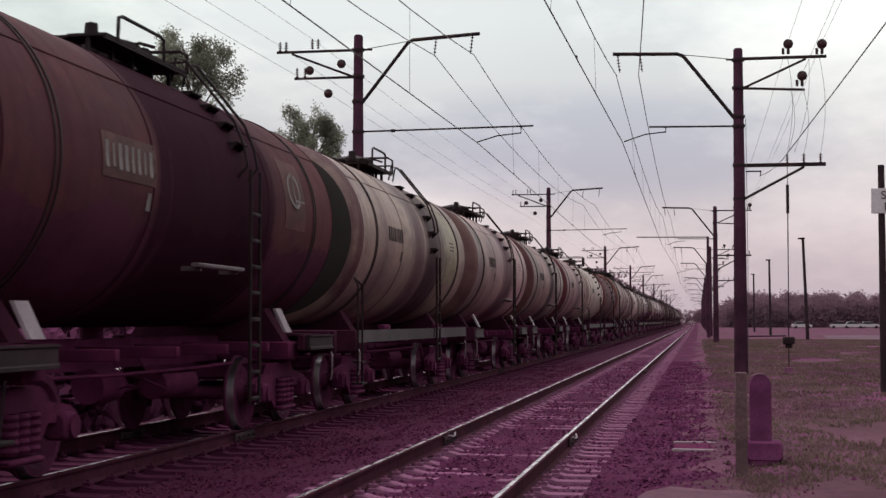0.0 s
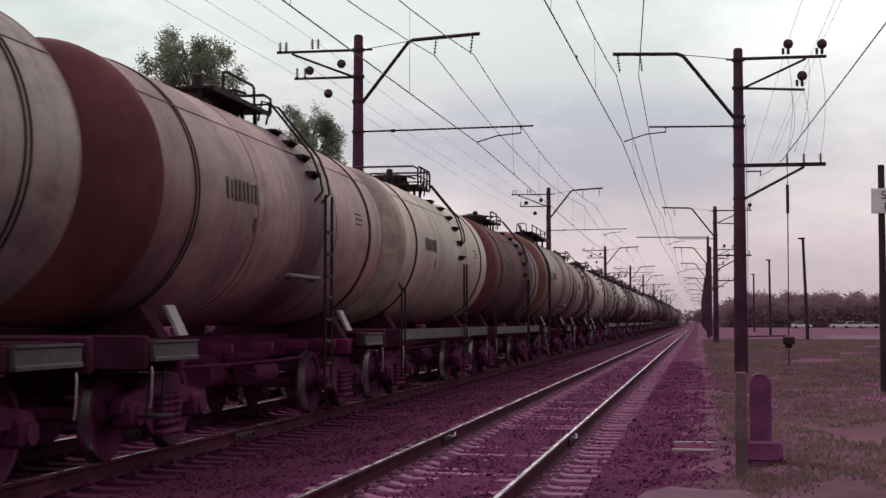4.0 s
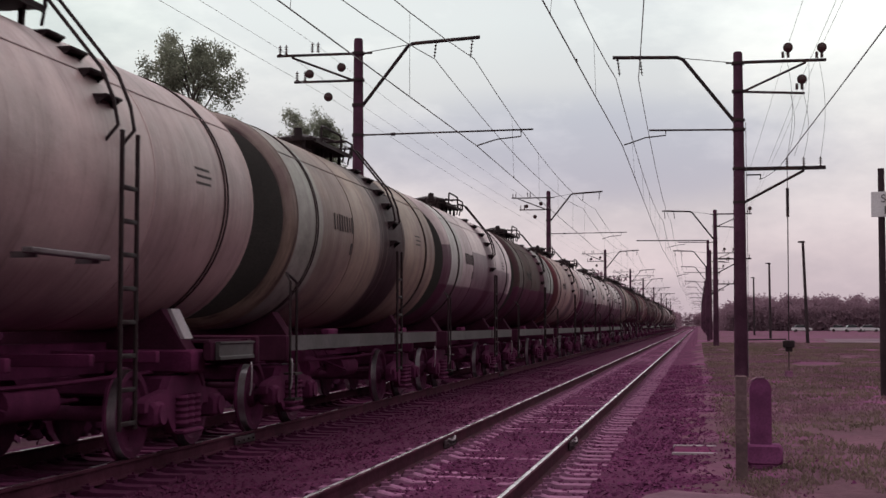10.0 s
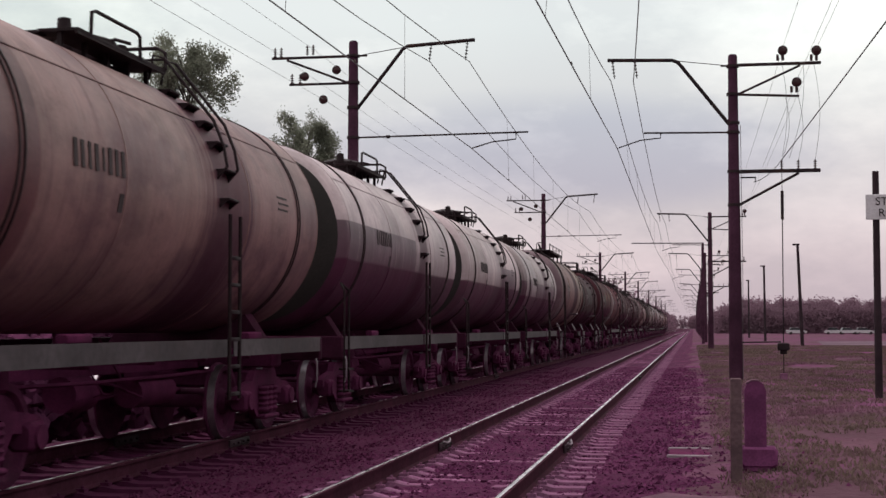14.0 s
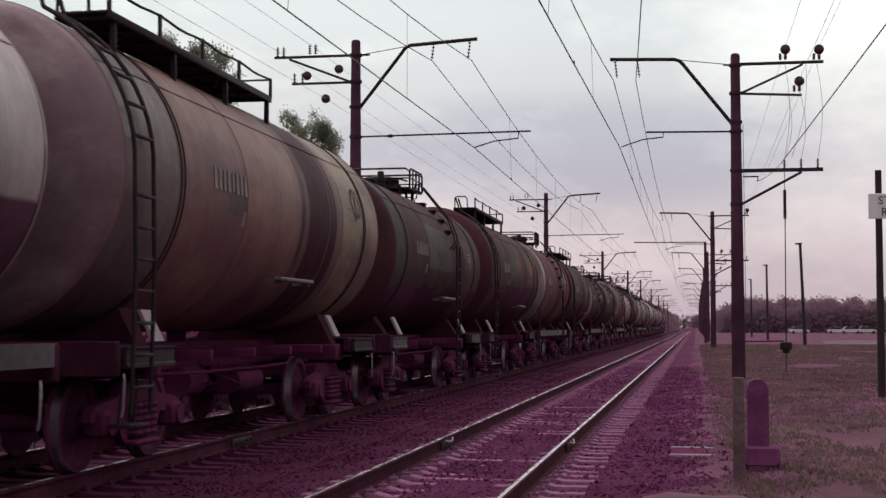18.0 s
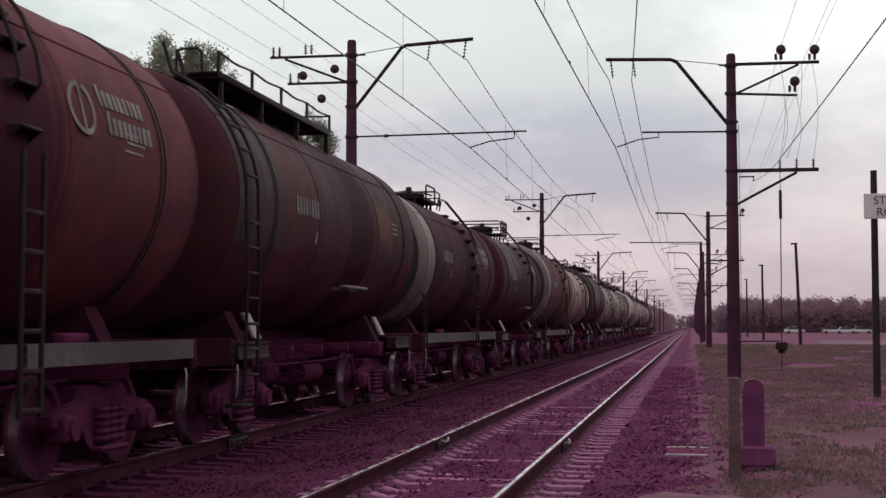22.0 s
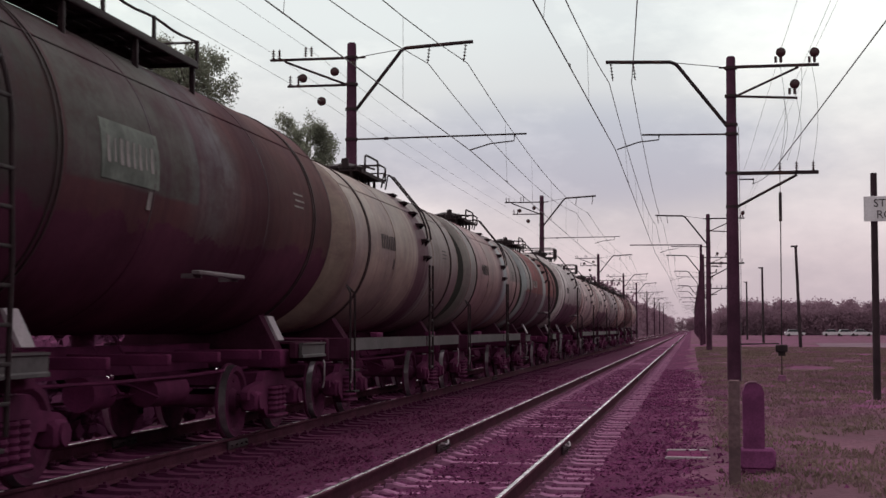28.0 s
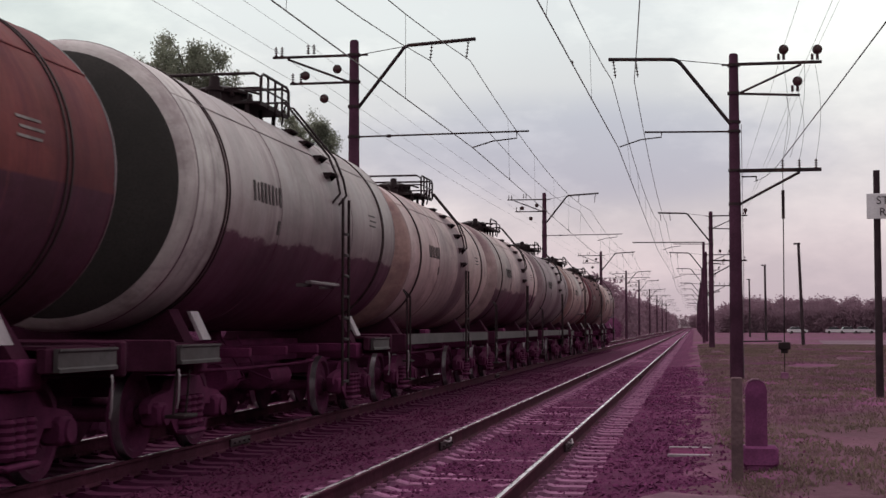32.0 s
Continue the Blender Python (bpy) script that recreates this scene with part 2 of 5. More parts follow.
# darker steel for cradles, end beams and end frames
CRADLE = plain("dark_cradle_steel", (0.048, 0.0120, 0.027), 0.9, scale=1.6, low=0.7, high=1.3, spec=0.03)
BOGIE = plain("oily_cast_steel", (0.082, 0.0160, 0.047), 0.8, 0.0, scale=2.5, low=0.65, high=1.35, spec=0.04)
WHEEL = plain("wheel_steel", (0.076, 0.0150, 0.043), 0.75, 0.0, scale=3.0, spec=0.06)
TREAD = plain("polished_tread", (0.36, 0.31, 0.34), 0.35, 1.0, scale=3.0)
SILL = plain("worn_grey_sill_paint", (0.080, 0.064, 0.070), 0.7, scale=0.7, fine=9.0, low=0.55, high=1.2, dirt=(0.06, 0.035, 0.035), amount=0.7)
SILLDARK = plain("dirty_sill_paint", (0.036, 0.020, 0.026), 0.75, scale=0.7, fine=9.0, low=0.5, high=1.4, dirt=(0.02, 0.013, 0.014), amount=0.7)
LADDER = plain("dark_ladder_steel", (0.018, 0.0085, 0.011), 0.65, scale=3.0, dirt=(0.024, 0.012, 0.013))
PALE = plain("pale_paint", (0.27, 0.21, 0.24), 0.6, scale=2.0, low=0.8, high=1.1, dirt=(0.12, 0.08, 0.08), amount=0.5)
INK = plain("black_lettering", (0.050, 0.036, 0.038), 0.7)
INKPALE = plain("pale_lettering", (0.180, 0.152, 0.152), 0.7, dirt=(0.11, 0.07, 0.068), amount=0.7)
SEAM = plain("dark_strap", (0.034, 0.019, 0.021), 0.6, scale=2.0)
BAR = plain("worn_bar_paint", (0.13, 0.098, 0.11), 0.6, scale=2.0, low=0.7, high=1.1, dirt=(0.06, 0.035, 0.04), amount=0.7)
THINWIRE = plain("weathered_thin_wire", (0.26, 0.25, 0.25), 0.6, 0.2, scale=1.0)
PORCELAIN = plain("brown_porcelain", (0.035, 0.014, 0.016), 0.2, scale=4.0)
BARK = plain("bark", (0.075, 0.060, 0.055), 0.9, scale=3.0)
LEAF = plain("spring_leaf", (0.235, 0.240, 0.185), 0.7, scale=0.4, per="island", low=0.5, high=1.35, spec=0.03, thin=True)
# leaf colour paled and purpled in place of distance haze
FARLEAF = plain("far_leaf", (0.215, 0.126, 0.165), 0.9, scale=0.03, low=0.8, high=1.15, spec=0.03, thin=True)
UNSEENLEAF = plain("unseen_wood_leaf", (0.050, 0.027, 0.040), 0.9, scale=0.06, per="island", spec=0.03, thin=True)
# purple, lightened leaf colour puts the veil into the gaps under the train
SHRUB = plain("veiled_shrub", (0.190, 0.058, 0.130), 0.9, scale=0.3, per="island", low=0.7, high=1.2, spec=0.03, thin=True)
SIGNWHITE = plain("sign_enamel", (0.50, 0.45, 0.48), 0.45, scale=2.0, low=0.9, high=1.05)
CASING = plain("purple_grey_casing", (0.138, 0.0370, 0.098), 0.8, scale=2.0, spec=0.03)
GREENWOOD = plain("greenish_post_wood", (0.112, 0.066, 0.076), 0.9, scale=4.0, fine=30.0, low=0.7, high=1.25, dirt=(0.12, 0.084, 0.072), spec=0.03)
CARWHITE = plain("car_paint", (0.42, 0.37, 0.40), 0.3, low=0.9, high=1.05)
GLASS = plain("dark_car_glass", (0.03, 0.03, 0.035), 0.1)
WOODPOLE = plain("tarred_pole", (0.030, 0.017, 0.022), 0.9, scale=2.0)


# ---- mesh building ----
class Shape:
    """Collects corners and faces of one mesh."""

    def __init__(self):
        self.v, self.f, self.mi = [], [], []

    def add(self, vs, fs, slot=0):
        o = len(self.v)
        self.v.extend(vs)
        self.f.extend([tuple(i + o for i in q) for q in fs])
        self.mi.extend([slot] * len(fs))
        return self

    def box(self, c, s, m=None, slot=0, cut=0.0):
        """A box with its long edges chamfered by cut."""
        hx, hy, hz = s[0] / 2, s[1] / 2, s[2] / 2
        if cut <= 0:
            vs = [Vector((x, y, z)) for x in (-hx, hx) for y in (-hy, hy) for z in (-hz, hz)]
            fs = [(0, 1, 3, 2), (4, 6, 7, 5), (0, 4, 5, 1), (2, 3, 7, 6), (0, 2, 6, 4), (1, 5, 7, 3)]
        else:
            k = min(cut, hx * 0.8, hz * 0.8, hy * 0.8)
            ring = [(hx - k, -hz), (hx, -hz + k), (hx, hz - k), (hx - k, hz), (-hx + k, hz), (-hx, hz - k), (-hx, -hz + k), (-hx + k, -hz)]
            vs, fs = [], []
            for y, q in ((-hy, k * 0.7), (-hy + k, 0), (hy - k, 0), (hy, k * 0.7)):
                for x, z in ring:
                    vs.append(Vector((x - math.copysign(q, x), y, z - math.copysign(q, z))))
            for r in range(3):
                for i in range(8):
                    j = (i + 1) % 8
                    fs.append((r * 8 + i, r * 8 + j, r * 8 + 8 + j, r * 8 + 8 + i))
            fs += [tuple(range(7, -1, -1)), tuple(range(24, 32))]
            fs = [q[::-1] for q in fs]
        if m is not None:
            vs = [m @ p for p in vs]
        return self.add([tuple(p + Vector(c)) for p in vs], fs, slot)

    def tube(self, a, b, r, n=8, r2=None, slot=0, caps=True):
        a, b = Vector(a), Vector(b)
        d = (b - a).normalized()
        u = d.orthogonal().normalized()
        w = d.cross(u)
        r2 = r if r2 is None else r2
        vs = []
        for p, q in ((a, r), (b, r2)):
            vs += [tuple(p + (u * math.cos(2 * math.pi * i / n) + w * math.sin(2 * math.pi * i / n)) * q) for i in range(n)]
        fs = [(i, (i + 1) % n, n + (i + 1) % n, n + i) for i in range(n)]
        if caps:
            fs += [tuple(range(n - 1, -1, -1)), tuple(range(n, 2 * n))]
        return self.add(vs, fs, slot)

    def path(self, pts, r, n=6, slot=0):
        """A bent bar through the points, with mitred joints."""
        pts = [Vector(p) for p in pts]
        vs, fs = [], []
        u = None
        for i, p in enumerate(pts):
            d = (pts[min(i + 1, len(pts) - 1)] - pts[max(i - 1, 0)]).normalized()
            u = d.orthogonal().normalized() if u is None else (u - d * u.dot(d)).normalized()
            w = d.cross(u)
            vs += [tuple(p + (u * math.cos(2 * math.pi * j / n) + w * math.sin(2 * math.pi * j / n)) * r) for j in range(n)]
        for i in range(len(pts) - 1):
            fs += [(i * n + j, i * n + (j + 1) % n, (i + 1) * n + (j + 1) % n, (i + 1) * n + j) for j in range(n)]
        fs += [tuple(range(n - 1, -1, -1)), tuple(range(len(vs) - n, len(vs)))]
        return self.add(vs, fs, slot)

    def lathe(self, prof, axis, n=24, at=(0, 0, 0), slot=0, slots=None):
        """Profile of (along, radius) turned about an axis."""
        vs, fs, o = [], [], len(self.v)
        for h, r in prof:
            for i in range(n):
                a = 2 * math.pi * i / n
                p = {"x": (h, r * math.cos(a), r * math.sin(a)), "y": (r * math.sin(a), h, r * math.cos(a)), "z": (r * math.cos(a), r * math.sin(a), h)}[axis]
                vs.append((p[0] + at[0], p[1] + at[1], p[2] + at[2]))
        for k in range(len(prof) - 1):
            q = [(k * n + i, k * n + (i + 1) % n, (k + 1) * n + (i + 1) % n, (k + 1) * n + i) for i in range(n)]
            self.f.extend([tuple(j + o for j in x) for x in q])
            self.mi.extend([slots[k] if slots else slot] * n)
        self.v.extend(vs)
        return self

    def extrude(self, outline, axis, lo, hi, slot=0):
        """An outline of (u, v) in the other two axes, drawn out along an axis."""
        n = len(outline)
        put = {"x": lambda t, u, v: (t, u, v), "y": lambda t, u, v: (u, t, v), "z": lambda t, u, v: (u, v, t)}[axis]
        vs = [put(lo, u, v) for u, v in outline] + [put(hi, u, v) for u, v in outline]
        fs = [(i, (i + 1) % n, n + (i + 1) % n, n + i) for i in range(n)] + [tuple(range(n - 1, -1, -1)), tuple(range(n, 2 * n))]
        return self.add(vs, fs, slot)

    def mesh(self, name, mats, smooth=True):
        me = bpy.data.meshes.new(name)
        me.from_pydata(self.v, [], self.f)
        for m in mats if isinstance(mats, (list, tuple)) else [mats]:
            me.materials.append(m)
        if any(self.mi):
            me.polygons.foreach_set("material_index", self.mi)
        if len(self.f) < 4000:
            bm = bmesh.new()
            bm.from_mesh(me)
            bmesh.ops.recalc_face_normals(bm, faces=bm.faces)
            bm.to_mesh(me)
            bm.free()
        if smooth:
            me.polygons.foreach_set("use_smooth", [True] * len(me.polygons))
            me.set_sharp_from_angle(angle=radians(38))
        me.update()
        return me


MADE = {}
TANK_R, TANK_Z, TANK_L, TANK_N = 1.50, 2.86, 5.02, 5.02     # radius, axis height, length of a barrel ahead of and behind its middle


def made(key, draw, mats, smooth=True):
    """The mesh of that key, drawn once and shared by all alike pieces."""
    key = "%s:%g:%g" % (key, TANK_R, TANK_N)
    if key not in MADE:
        s = Shape()
        draw(s)
        MADE[key] = s.mesh(key.split(":")[0], mats, smooth)
    return MADE[key]


def part(name, me, parent, label="", at=(0, 0, 0), turn=(0, 0, 0), paint=None):
    """Links a mesh as one part under its thing."""
    ob = new(name, me)
    ob.parent = parent
    ob.location, ob.rotation_euler = at, [radians(a) for a in turn]
    for i, m in enumerate(paint if isinstance(paint, tuple) else [paint] if paint else []):
        ob.material_slots[i].link = "OBJECT"
        ob.material_slots[i].material = m
    return tagged(ob, label) if label else ob


def thing(name, label, category, at=(0, 0, 0), turn=0.0, group="", kind="", me=None):
    ob = new(name, me)
    ob.location, ob.rotation_euler = at, (0, 0, radians(turn))
    return tagged(ob, label, category, group, kind)


# ---- ground, ballast and the two tracks ----
R_TRACK, L_TRACK = -2.43, -6.80
RAIL_GAP = 0.795                # half the distance between rail centres


def bed_z(x):
    """Height of the ballast across the line."""
    return float(np.interp(x, (-11.2, -10.0, -9.0, -4.75, -4.62, -4.48, -4.0, -3.75, -3.5, -2.95, -2.75, -2.1, -1.9, -1.4, -1.08, -0.9, -0.1, 0.9),
                           (-0.85, -0.62, -0.235, -0.235, -0.28, -0.225, -0.212, -0.222, -0.226, -0.224, -0.212, -0.212, -0.224, -0.226, -0.222, -0.212, -0.185, -0.165)))


def ground_z(x):
    return float(np.interp(x, (-60, -14, -10.8, -1.0, -0.7, -0.1, 0.9, 4), (-1.3, -1.4, -0.90, -0.55, -0.24, -0.182, -0.13, -0.12)))


def sheet(name, xs, ys, height, rough, mat, label, category, own=0.0):
    vs = [(x, y, height(x) + (rough * noise.noise((x * 1.7, y * 1.1, own)) + rough * 0.6 * noise.noise((x * 6, y * 4, 3 + own)) if abs(y) < 120 else 0)) for y in ys for x in xs]
    n = len(xs)
    fs = [(j * n + i, j * n + i + 1, j * n + n + i + 1, j * n + n + i) for j in range(len(ys) - 1) for i in range(n - 1)]
    me = bpy.data.meshes.new(name)
    me.from_pydata(vs, [], fs)
    me.materials.append(mat)
    me.polygons.foreach_set("use_smooth", [True] * len(fs))
    return tagged(new(name, me), label, category, kind="structure")


near_y = [-40, -20, -8] + [i * 0.3 for i in range(14, 180)] + [54 + i * 2.0 for i in range(36)]
sheet("ground", [-2500, -600, -150, -60, -30, -18, -14, -12, -10.8, -5, -1.0, -0.8, -0.6, -0.45, -0.3] + [-0.2 + i * 0.2 for i in range(50)] + [11, 13, 16, 20, 26, 35, 60, 150, 600, 2500],
      [-400, -100] + near_y + [140, 180, 260, 400, 700, 1300, 2600], ground_z, 0.03, EARTH, "trodden brown soil with thin dry grass beside the railway", "ground")
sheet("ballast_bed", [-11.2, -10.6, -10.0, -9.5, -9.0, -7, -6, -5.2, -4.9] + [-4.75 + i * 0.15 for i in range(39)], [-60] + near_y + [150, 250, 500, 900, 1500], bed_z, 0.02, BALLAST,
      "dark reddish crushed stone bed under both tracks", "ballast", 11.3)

RAIL_OUT = [(-0.075, -0.18), (0.075, -0.18), (0.075, -0.168), (0.014, -0.15), (0.010, -0.045), (0.036, -0.034), (0.036, -0.008), (0.020, 0.0), (-0.020, 0.0), (-0.036, -0.008), (-0.036, -0.034), (-0.010, -0.045), (-0.014, -0.15), (-0.075, -0.168)]


def draw_rail(s):
    n = len(RAIL_OUT)
    ys = [-60.0, 18.17, 18.19, 43.19, 120, 400, 1500]
    for k in range(len(ys) - 1):
        if k == 1:
            continue                        # the open joint
        a, b = ys[k], ys[k + 1]
        s.add([(u, a, v) for u, v in RAIL_OUT] + [(u, b, v) for u, v in RAIL_OUT],
              [(i, (i + 1) % n, n + (i + 1) % n, n + i) for i in range(n)] + [tuple(range(n - 1, -1, -1)), tuple(range(n, 2 * n))])
        for i in range(n):
            s.mi[-n - 2 + i] = 1 if i == 7 else 0


def draw_joint(s):
    s.box((0.034, 0, -0.095), (0.03, 0.8, 0.10), cut=0.008).box((-0.034, 0, -0.095), (0.03, 0.8, 0.10), cut=0.008)
    for y in (-0.3, -0.1, 0.1, 0.3):
        s.tube((-0.08, y, -0.095), (0.08, y, -0.095), 0.016, 6)


SLEEPER_OUT = [(-1.35, -0.40), (1.35, -0.40), (1.35, -0.205), (1.02, -0.205), (0.95, -0.185), (0.62, -0.185), (0.5, -0.215), (-0.5, -0.215), (-0.62, -0.185), (-0.95, -0.185), (-1.02, -0.205), (-1.35, -0.205)]


def draw_sleeper(s):
    n = len(SLEEPER_OUT)
    vs = [(u, y * (1.0 if v < -0.3 else 0.72), v) for y in (-0.15, 0.15) for u, v in SLEEPER_OUT]
    s.add(vs, [(i, (i + 1) % n, n + (i + 1) % n, n + i) for i in range(n)] + [tuple(range(n - 1, -1, -1)), tuple(range(n, 2 * n))])
    for x in (-RAIL_GAP, RAIL_GAP):
        for e in (-1, 1):
            s.box((x + e * 0.115, 0, -0.168), (0.09, 0.09, 0.034)).tube((x + e * 0.12, 0, -0.16), (x + e * 0.12, 0, -0.125), 0.016, 5)


sleeper_me = made("sleeper", draw_sleeper, CONCRETE)


def track(name, x, label, count, first):
    base = thing(name, label, "railway track", (x, 0, 0), kind="structure")
    rail_me = made("rail", draw_rail, [RAILSIDE, RAILTOP])
    joint_me = made("joint_bar", draw_joint, SILLDARK)
    for e in (-1, 1):
        part("rail", rail_me, base, "steel rail with a polished head and rusty web", (e * RAIL_GAP, 0, 0))
        for y in (18.18, 43.18):
            part("joint_bar", joint_me, base, "", (e * RAIL_GAP, y, 0))
        if x < -5:
            continue
        bond = Shape()
        bond.path([(0.06, -0.25, -0.03), (0.085, -0.1, -0.06), (0.085, 0.1, -0.06), (0.06, 0.25, -0.03)], 0.012)
        part("rail_bond", bond.mesh("rail_bond", PALE), base, "pale cable bond across the rail joint", (e * RAIL_GAP, 18.18, 0))
    rng = random.Random(5)
    for i in range(count):
        y = first + i * 0.545
        part("sleeper", sleeper_me, base, "", (rng.uniform(-0.02, 0.02), y, rng.uniform(-0.012, 0.008)), (0, 0, rng.uniform(-0.8, 0.8)), CONCRETEDARK if x < -5 else None)
    rest = Shape()
    src = Shape()
    src.extrude([(-1.35, -0.40), (1.35, -0.40), (1.35, -0.20), (-1.35, -0.20)], "y", -0.12, 0.12)
    for i in [*range(-118, 0), *range(count, 900)]:
        y = first + i * 0.545
        rest.add([(a, b + y, c) for a, b, c in src.v], src.f)
    tagged(part("sleeper_row", rest.mesh("sleeper_row", CONCRETEDARK if x < -5 else CONCRETE, False), base, "rows of concrete sleepers running into the distance"), kind="stuff")
    return base


track("track_1", R_TRACK, "empty railway track with concrete sleepers and shiny rails", 230, 4.2)
track("track_2", L_TRACK, "railway track under the tank train", 150, 4.4)


def scatter(name, count, where, size, mats, seed, label, category, kind="stuff"):
    """Many small broken stones in one mesh."""
    g = np.random.default_rng(seed)
    base = np.array([(1, 0, 0), (-1, 0, 0), (0, 1, 0), (0, -1, 0), (0, 0, 1), (0, 0, -1)], float)
    tri = np.array([(0, 2, 4), (2, 1, 4), (1, 3, 4), (3, 0, 4), (2, 0, 5), (1, 2, 5), (3, 1, 5), (0, 3, 5)])
    p = where(g, count)
    r = g.uniform(size[0], size[1], (count, 1, 1)) * g.uniform(0.55, 1.25, (count, 6, 1))
    a = g.uniform(0, 6.28, count)
    v = base[None] * r + g.normal(0, 0.012, (count, 6, 3))
    x = v[:, :, 0] * np.cos(a)[:, None] - v[:, :, 1] * np.sin(a)[:, None]
    y = v[:, :, 0] * np.sin(a)[:, None] + v[:, :, 1] * np.cos(a)[:, None]
    z = v[:, :, 2] * 0.75 + 0.25 * v[:, :, 0]
    v = np.stack((x, y, z), 2) + p[:, None]
    f = tri[None] + (np.arange(count) * 6)[:, None, None]
    me = bpy.data.meshes.new(name)
    me.from_pydata(v.reshape(-1, 3).tolist(), [], f.reshape(-1, 3).tolist())
    me.materials.append(mats)
    return tagged(new(name, me), label, category, kind=kind)


def on_bed(g, n):
    y = np.where(g.random(n) < 0.12, g.uniform(-14, 6, n), 6 + 52 * g.random(n) ** 1.5)
    x = np.where(g.random(n) < 0.12, g.normal(0.1, 0.55, n), g.uniform(-5.6, 0.1, n))
    z = np.array([max(bed_z(q), ground_z(q)) for q in x]) + g.uniform(-0.025, 0.004, n)
    hide = (np.abs(np.abs(x - R_TRACK) - RAIL_GAP) < 0.13)
    z[hide] -= 0.06
    return np.stack((x, y, z), 1)


def on_soil(g, n):
    y = 8 + 45 * g.random(n) ** 1.4
    x = -0.1 + 9 * g.random(n) ** 1.6
    return np.stack((x, y, np.array([ground_z(q) for q in x]) + g.uniform(-0.02, 0.005, n)), 1)


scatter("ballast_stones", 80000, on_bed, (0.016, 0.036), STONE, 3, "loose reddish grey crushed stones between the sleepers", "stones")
scatter("soil_stones", 1500, on_soil, (0.008, 0.022), SAND, 4, "small stones strewn over the soil", "stones")


def grass(name, count, seed, label):
    """Tufts of narrow bent blades, thick on the verge and thin on the trodden strip."""
    g = random.Random(seed)
    vs, fs = [], []
    for _ in range(count):
        y = 11 + 110 * g.random() ** 1.5 if g.random() > 0.06 else g.uniform(-14, 11)
        x = 0.35 + 18 * g.random() ** 1.2
        cover = noise.noise((x * 0.35, y * 0.16, 7)) + 0.5 * noise.noise((x * 1.1, y * 0.5, 2))
        if cover < -0.38 + 0.4 * (y < 15) + 0.3 * max(0.0, 0.9 - x):
            continue
        z = ground_z(x)
        tall = 1.0 + 0.6 * max(0.0, cover) + y * 0.006
        for _ in range(5):
            a, h, w = g.uniform(0, 6.28), g.uniform(0.02, 0.06) * tall, g.uniform(0.006, 0.012) * (1 + y * 0.012)
            dx, dy = math.cos(a), math.sin(a)
            bx, by, lean = x + g.uniform(-0.12, 0.12), y + g.uniform(-0.14, 0.14), g.uniform(0.02, 0.12)
            o = len(vs)
            vs += [(bx - dy * w, by + dx * w, z - 0.02), (bx + dy * w, by - dx * w, z - 0.02), (bx + dx * lean * 0.4 + dy * w * 0.7, by + dy * lean * 0.4 - dx * w * 0.7, z + h * 0.6),
                   (bx + dx * lean * 0.4 - dy * w * 0.7, by + dy * lean * 0.4 + dx * w * 0.7, z + h * 0.6), (bx + dx * lean, by + dy * lean, z + h)]
            fs += [(o, o + 1, o + 2, o + 3), (o + 3, o + 2, o + 4)]
    me = bpy.data.meshes.new(name)
    me.from_pydata(vs, [], fs)
    me.materials.append(GRASS)
    return tagged(new(name, me), label, "grass", kind="stuff")


grass("dry_grass", 42000, 8, "short dry olive grass in loose tufts on the verge")


def patch(name, outline, z, mat, label, category, kind="structure"):
    """A flat worn patch with a thin edge."""
    s = Shape()
    s.extrude(outline, "z", z - 0.06, z)
    return thing(name, label, category, kind=kind, me=s.mesh(name, mat, False))


def wavy(cx, cy, rx, ry, n, seed):
    g = random.Random(seed)
    return [(cx + rx * g.uniform(0.8, 1.1) * math.cos(6.283 * i / n), cy + ry * g.uniform(0.8, 1.1) * math.sin(6.283 * i / n)) for i in range(n)]


patch("sandy_patch", wavy(0.05, 11.9, 0.75, 1.6, 22, 2), -0.115, SAND, "pale bare sandy patch in the soil", "ground")
patch("road", [(11, 126), (20, 119), (60, 115), (400, 106), (400, 160), (60, 155), (22, 160), (13, 155)], -0.09, ROADBED, "pale unpaved road beyond the verge", "road")


# ---- masts and wires of the overhead line ----
def draw_mast(s):
    s.lathe([(-0.6, 0.0), (-0.6, 0.205), (4.0, 0.18), (9.5, 0.135), (9.55, 0.10), (9.56, 0.0)], "z", 20)


def insulator(s, p, r=0.09, n=3, d=(0, 0, 1), gap=0.07):
    p, d = Vector(p), Vector(d).normalized()
    for i in range(n):
        a = p + d * (i * gap)
        s.tube(a, a + d * 0.03, r, 10, r * 0.45)
    s.tube(p - d * 0.03, p + d * (n * gap), r * 0.3, 6)


def bars(s, r, *lines):
    for pts in lines:
        s.path(pts, r, 8)


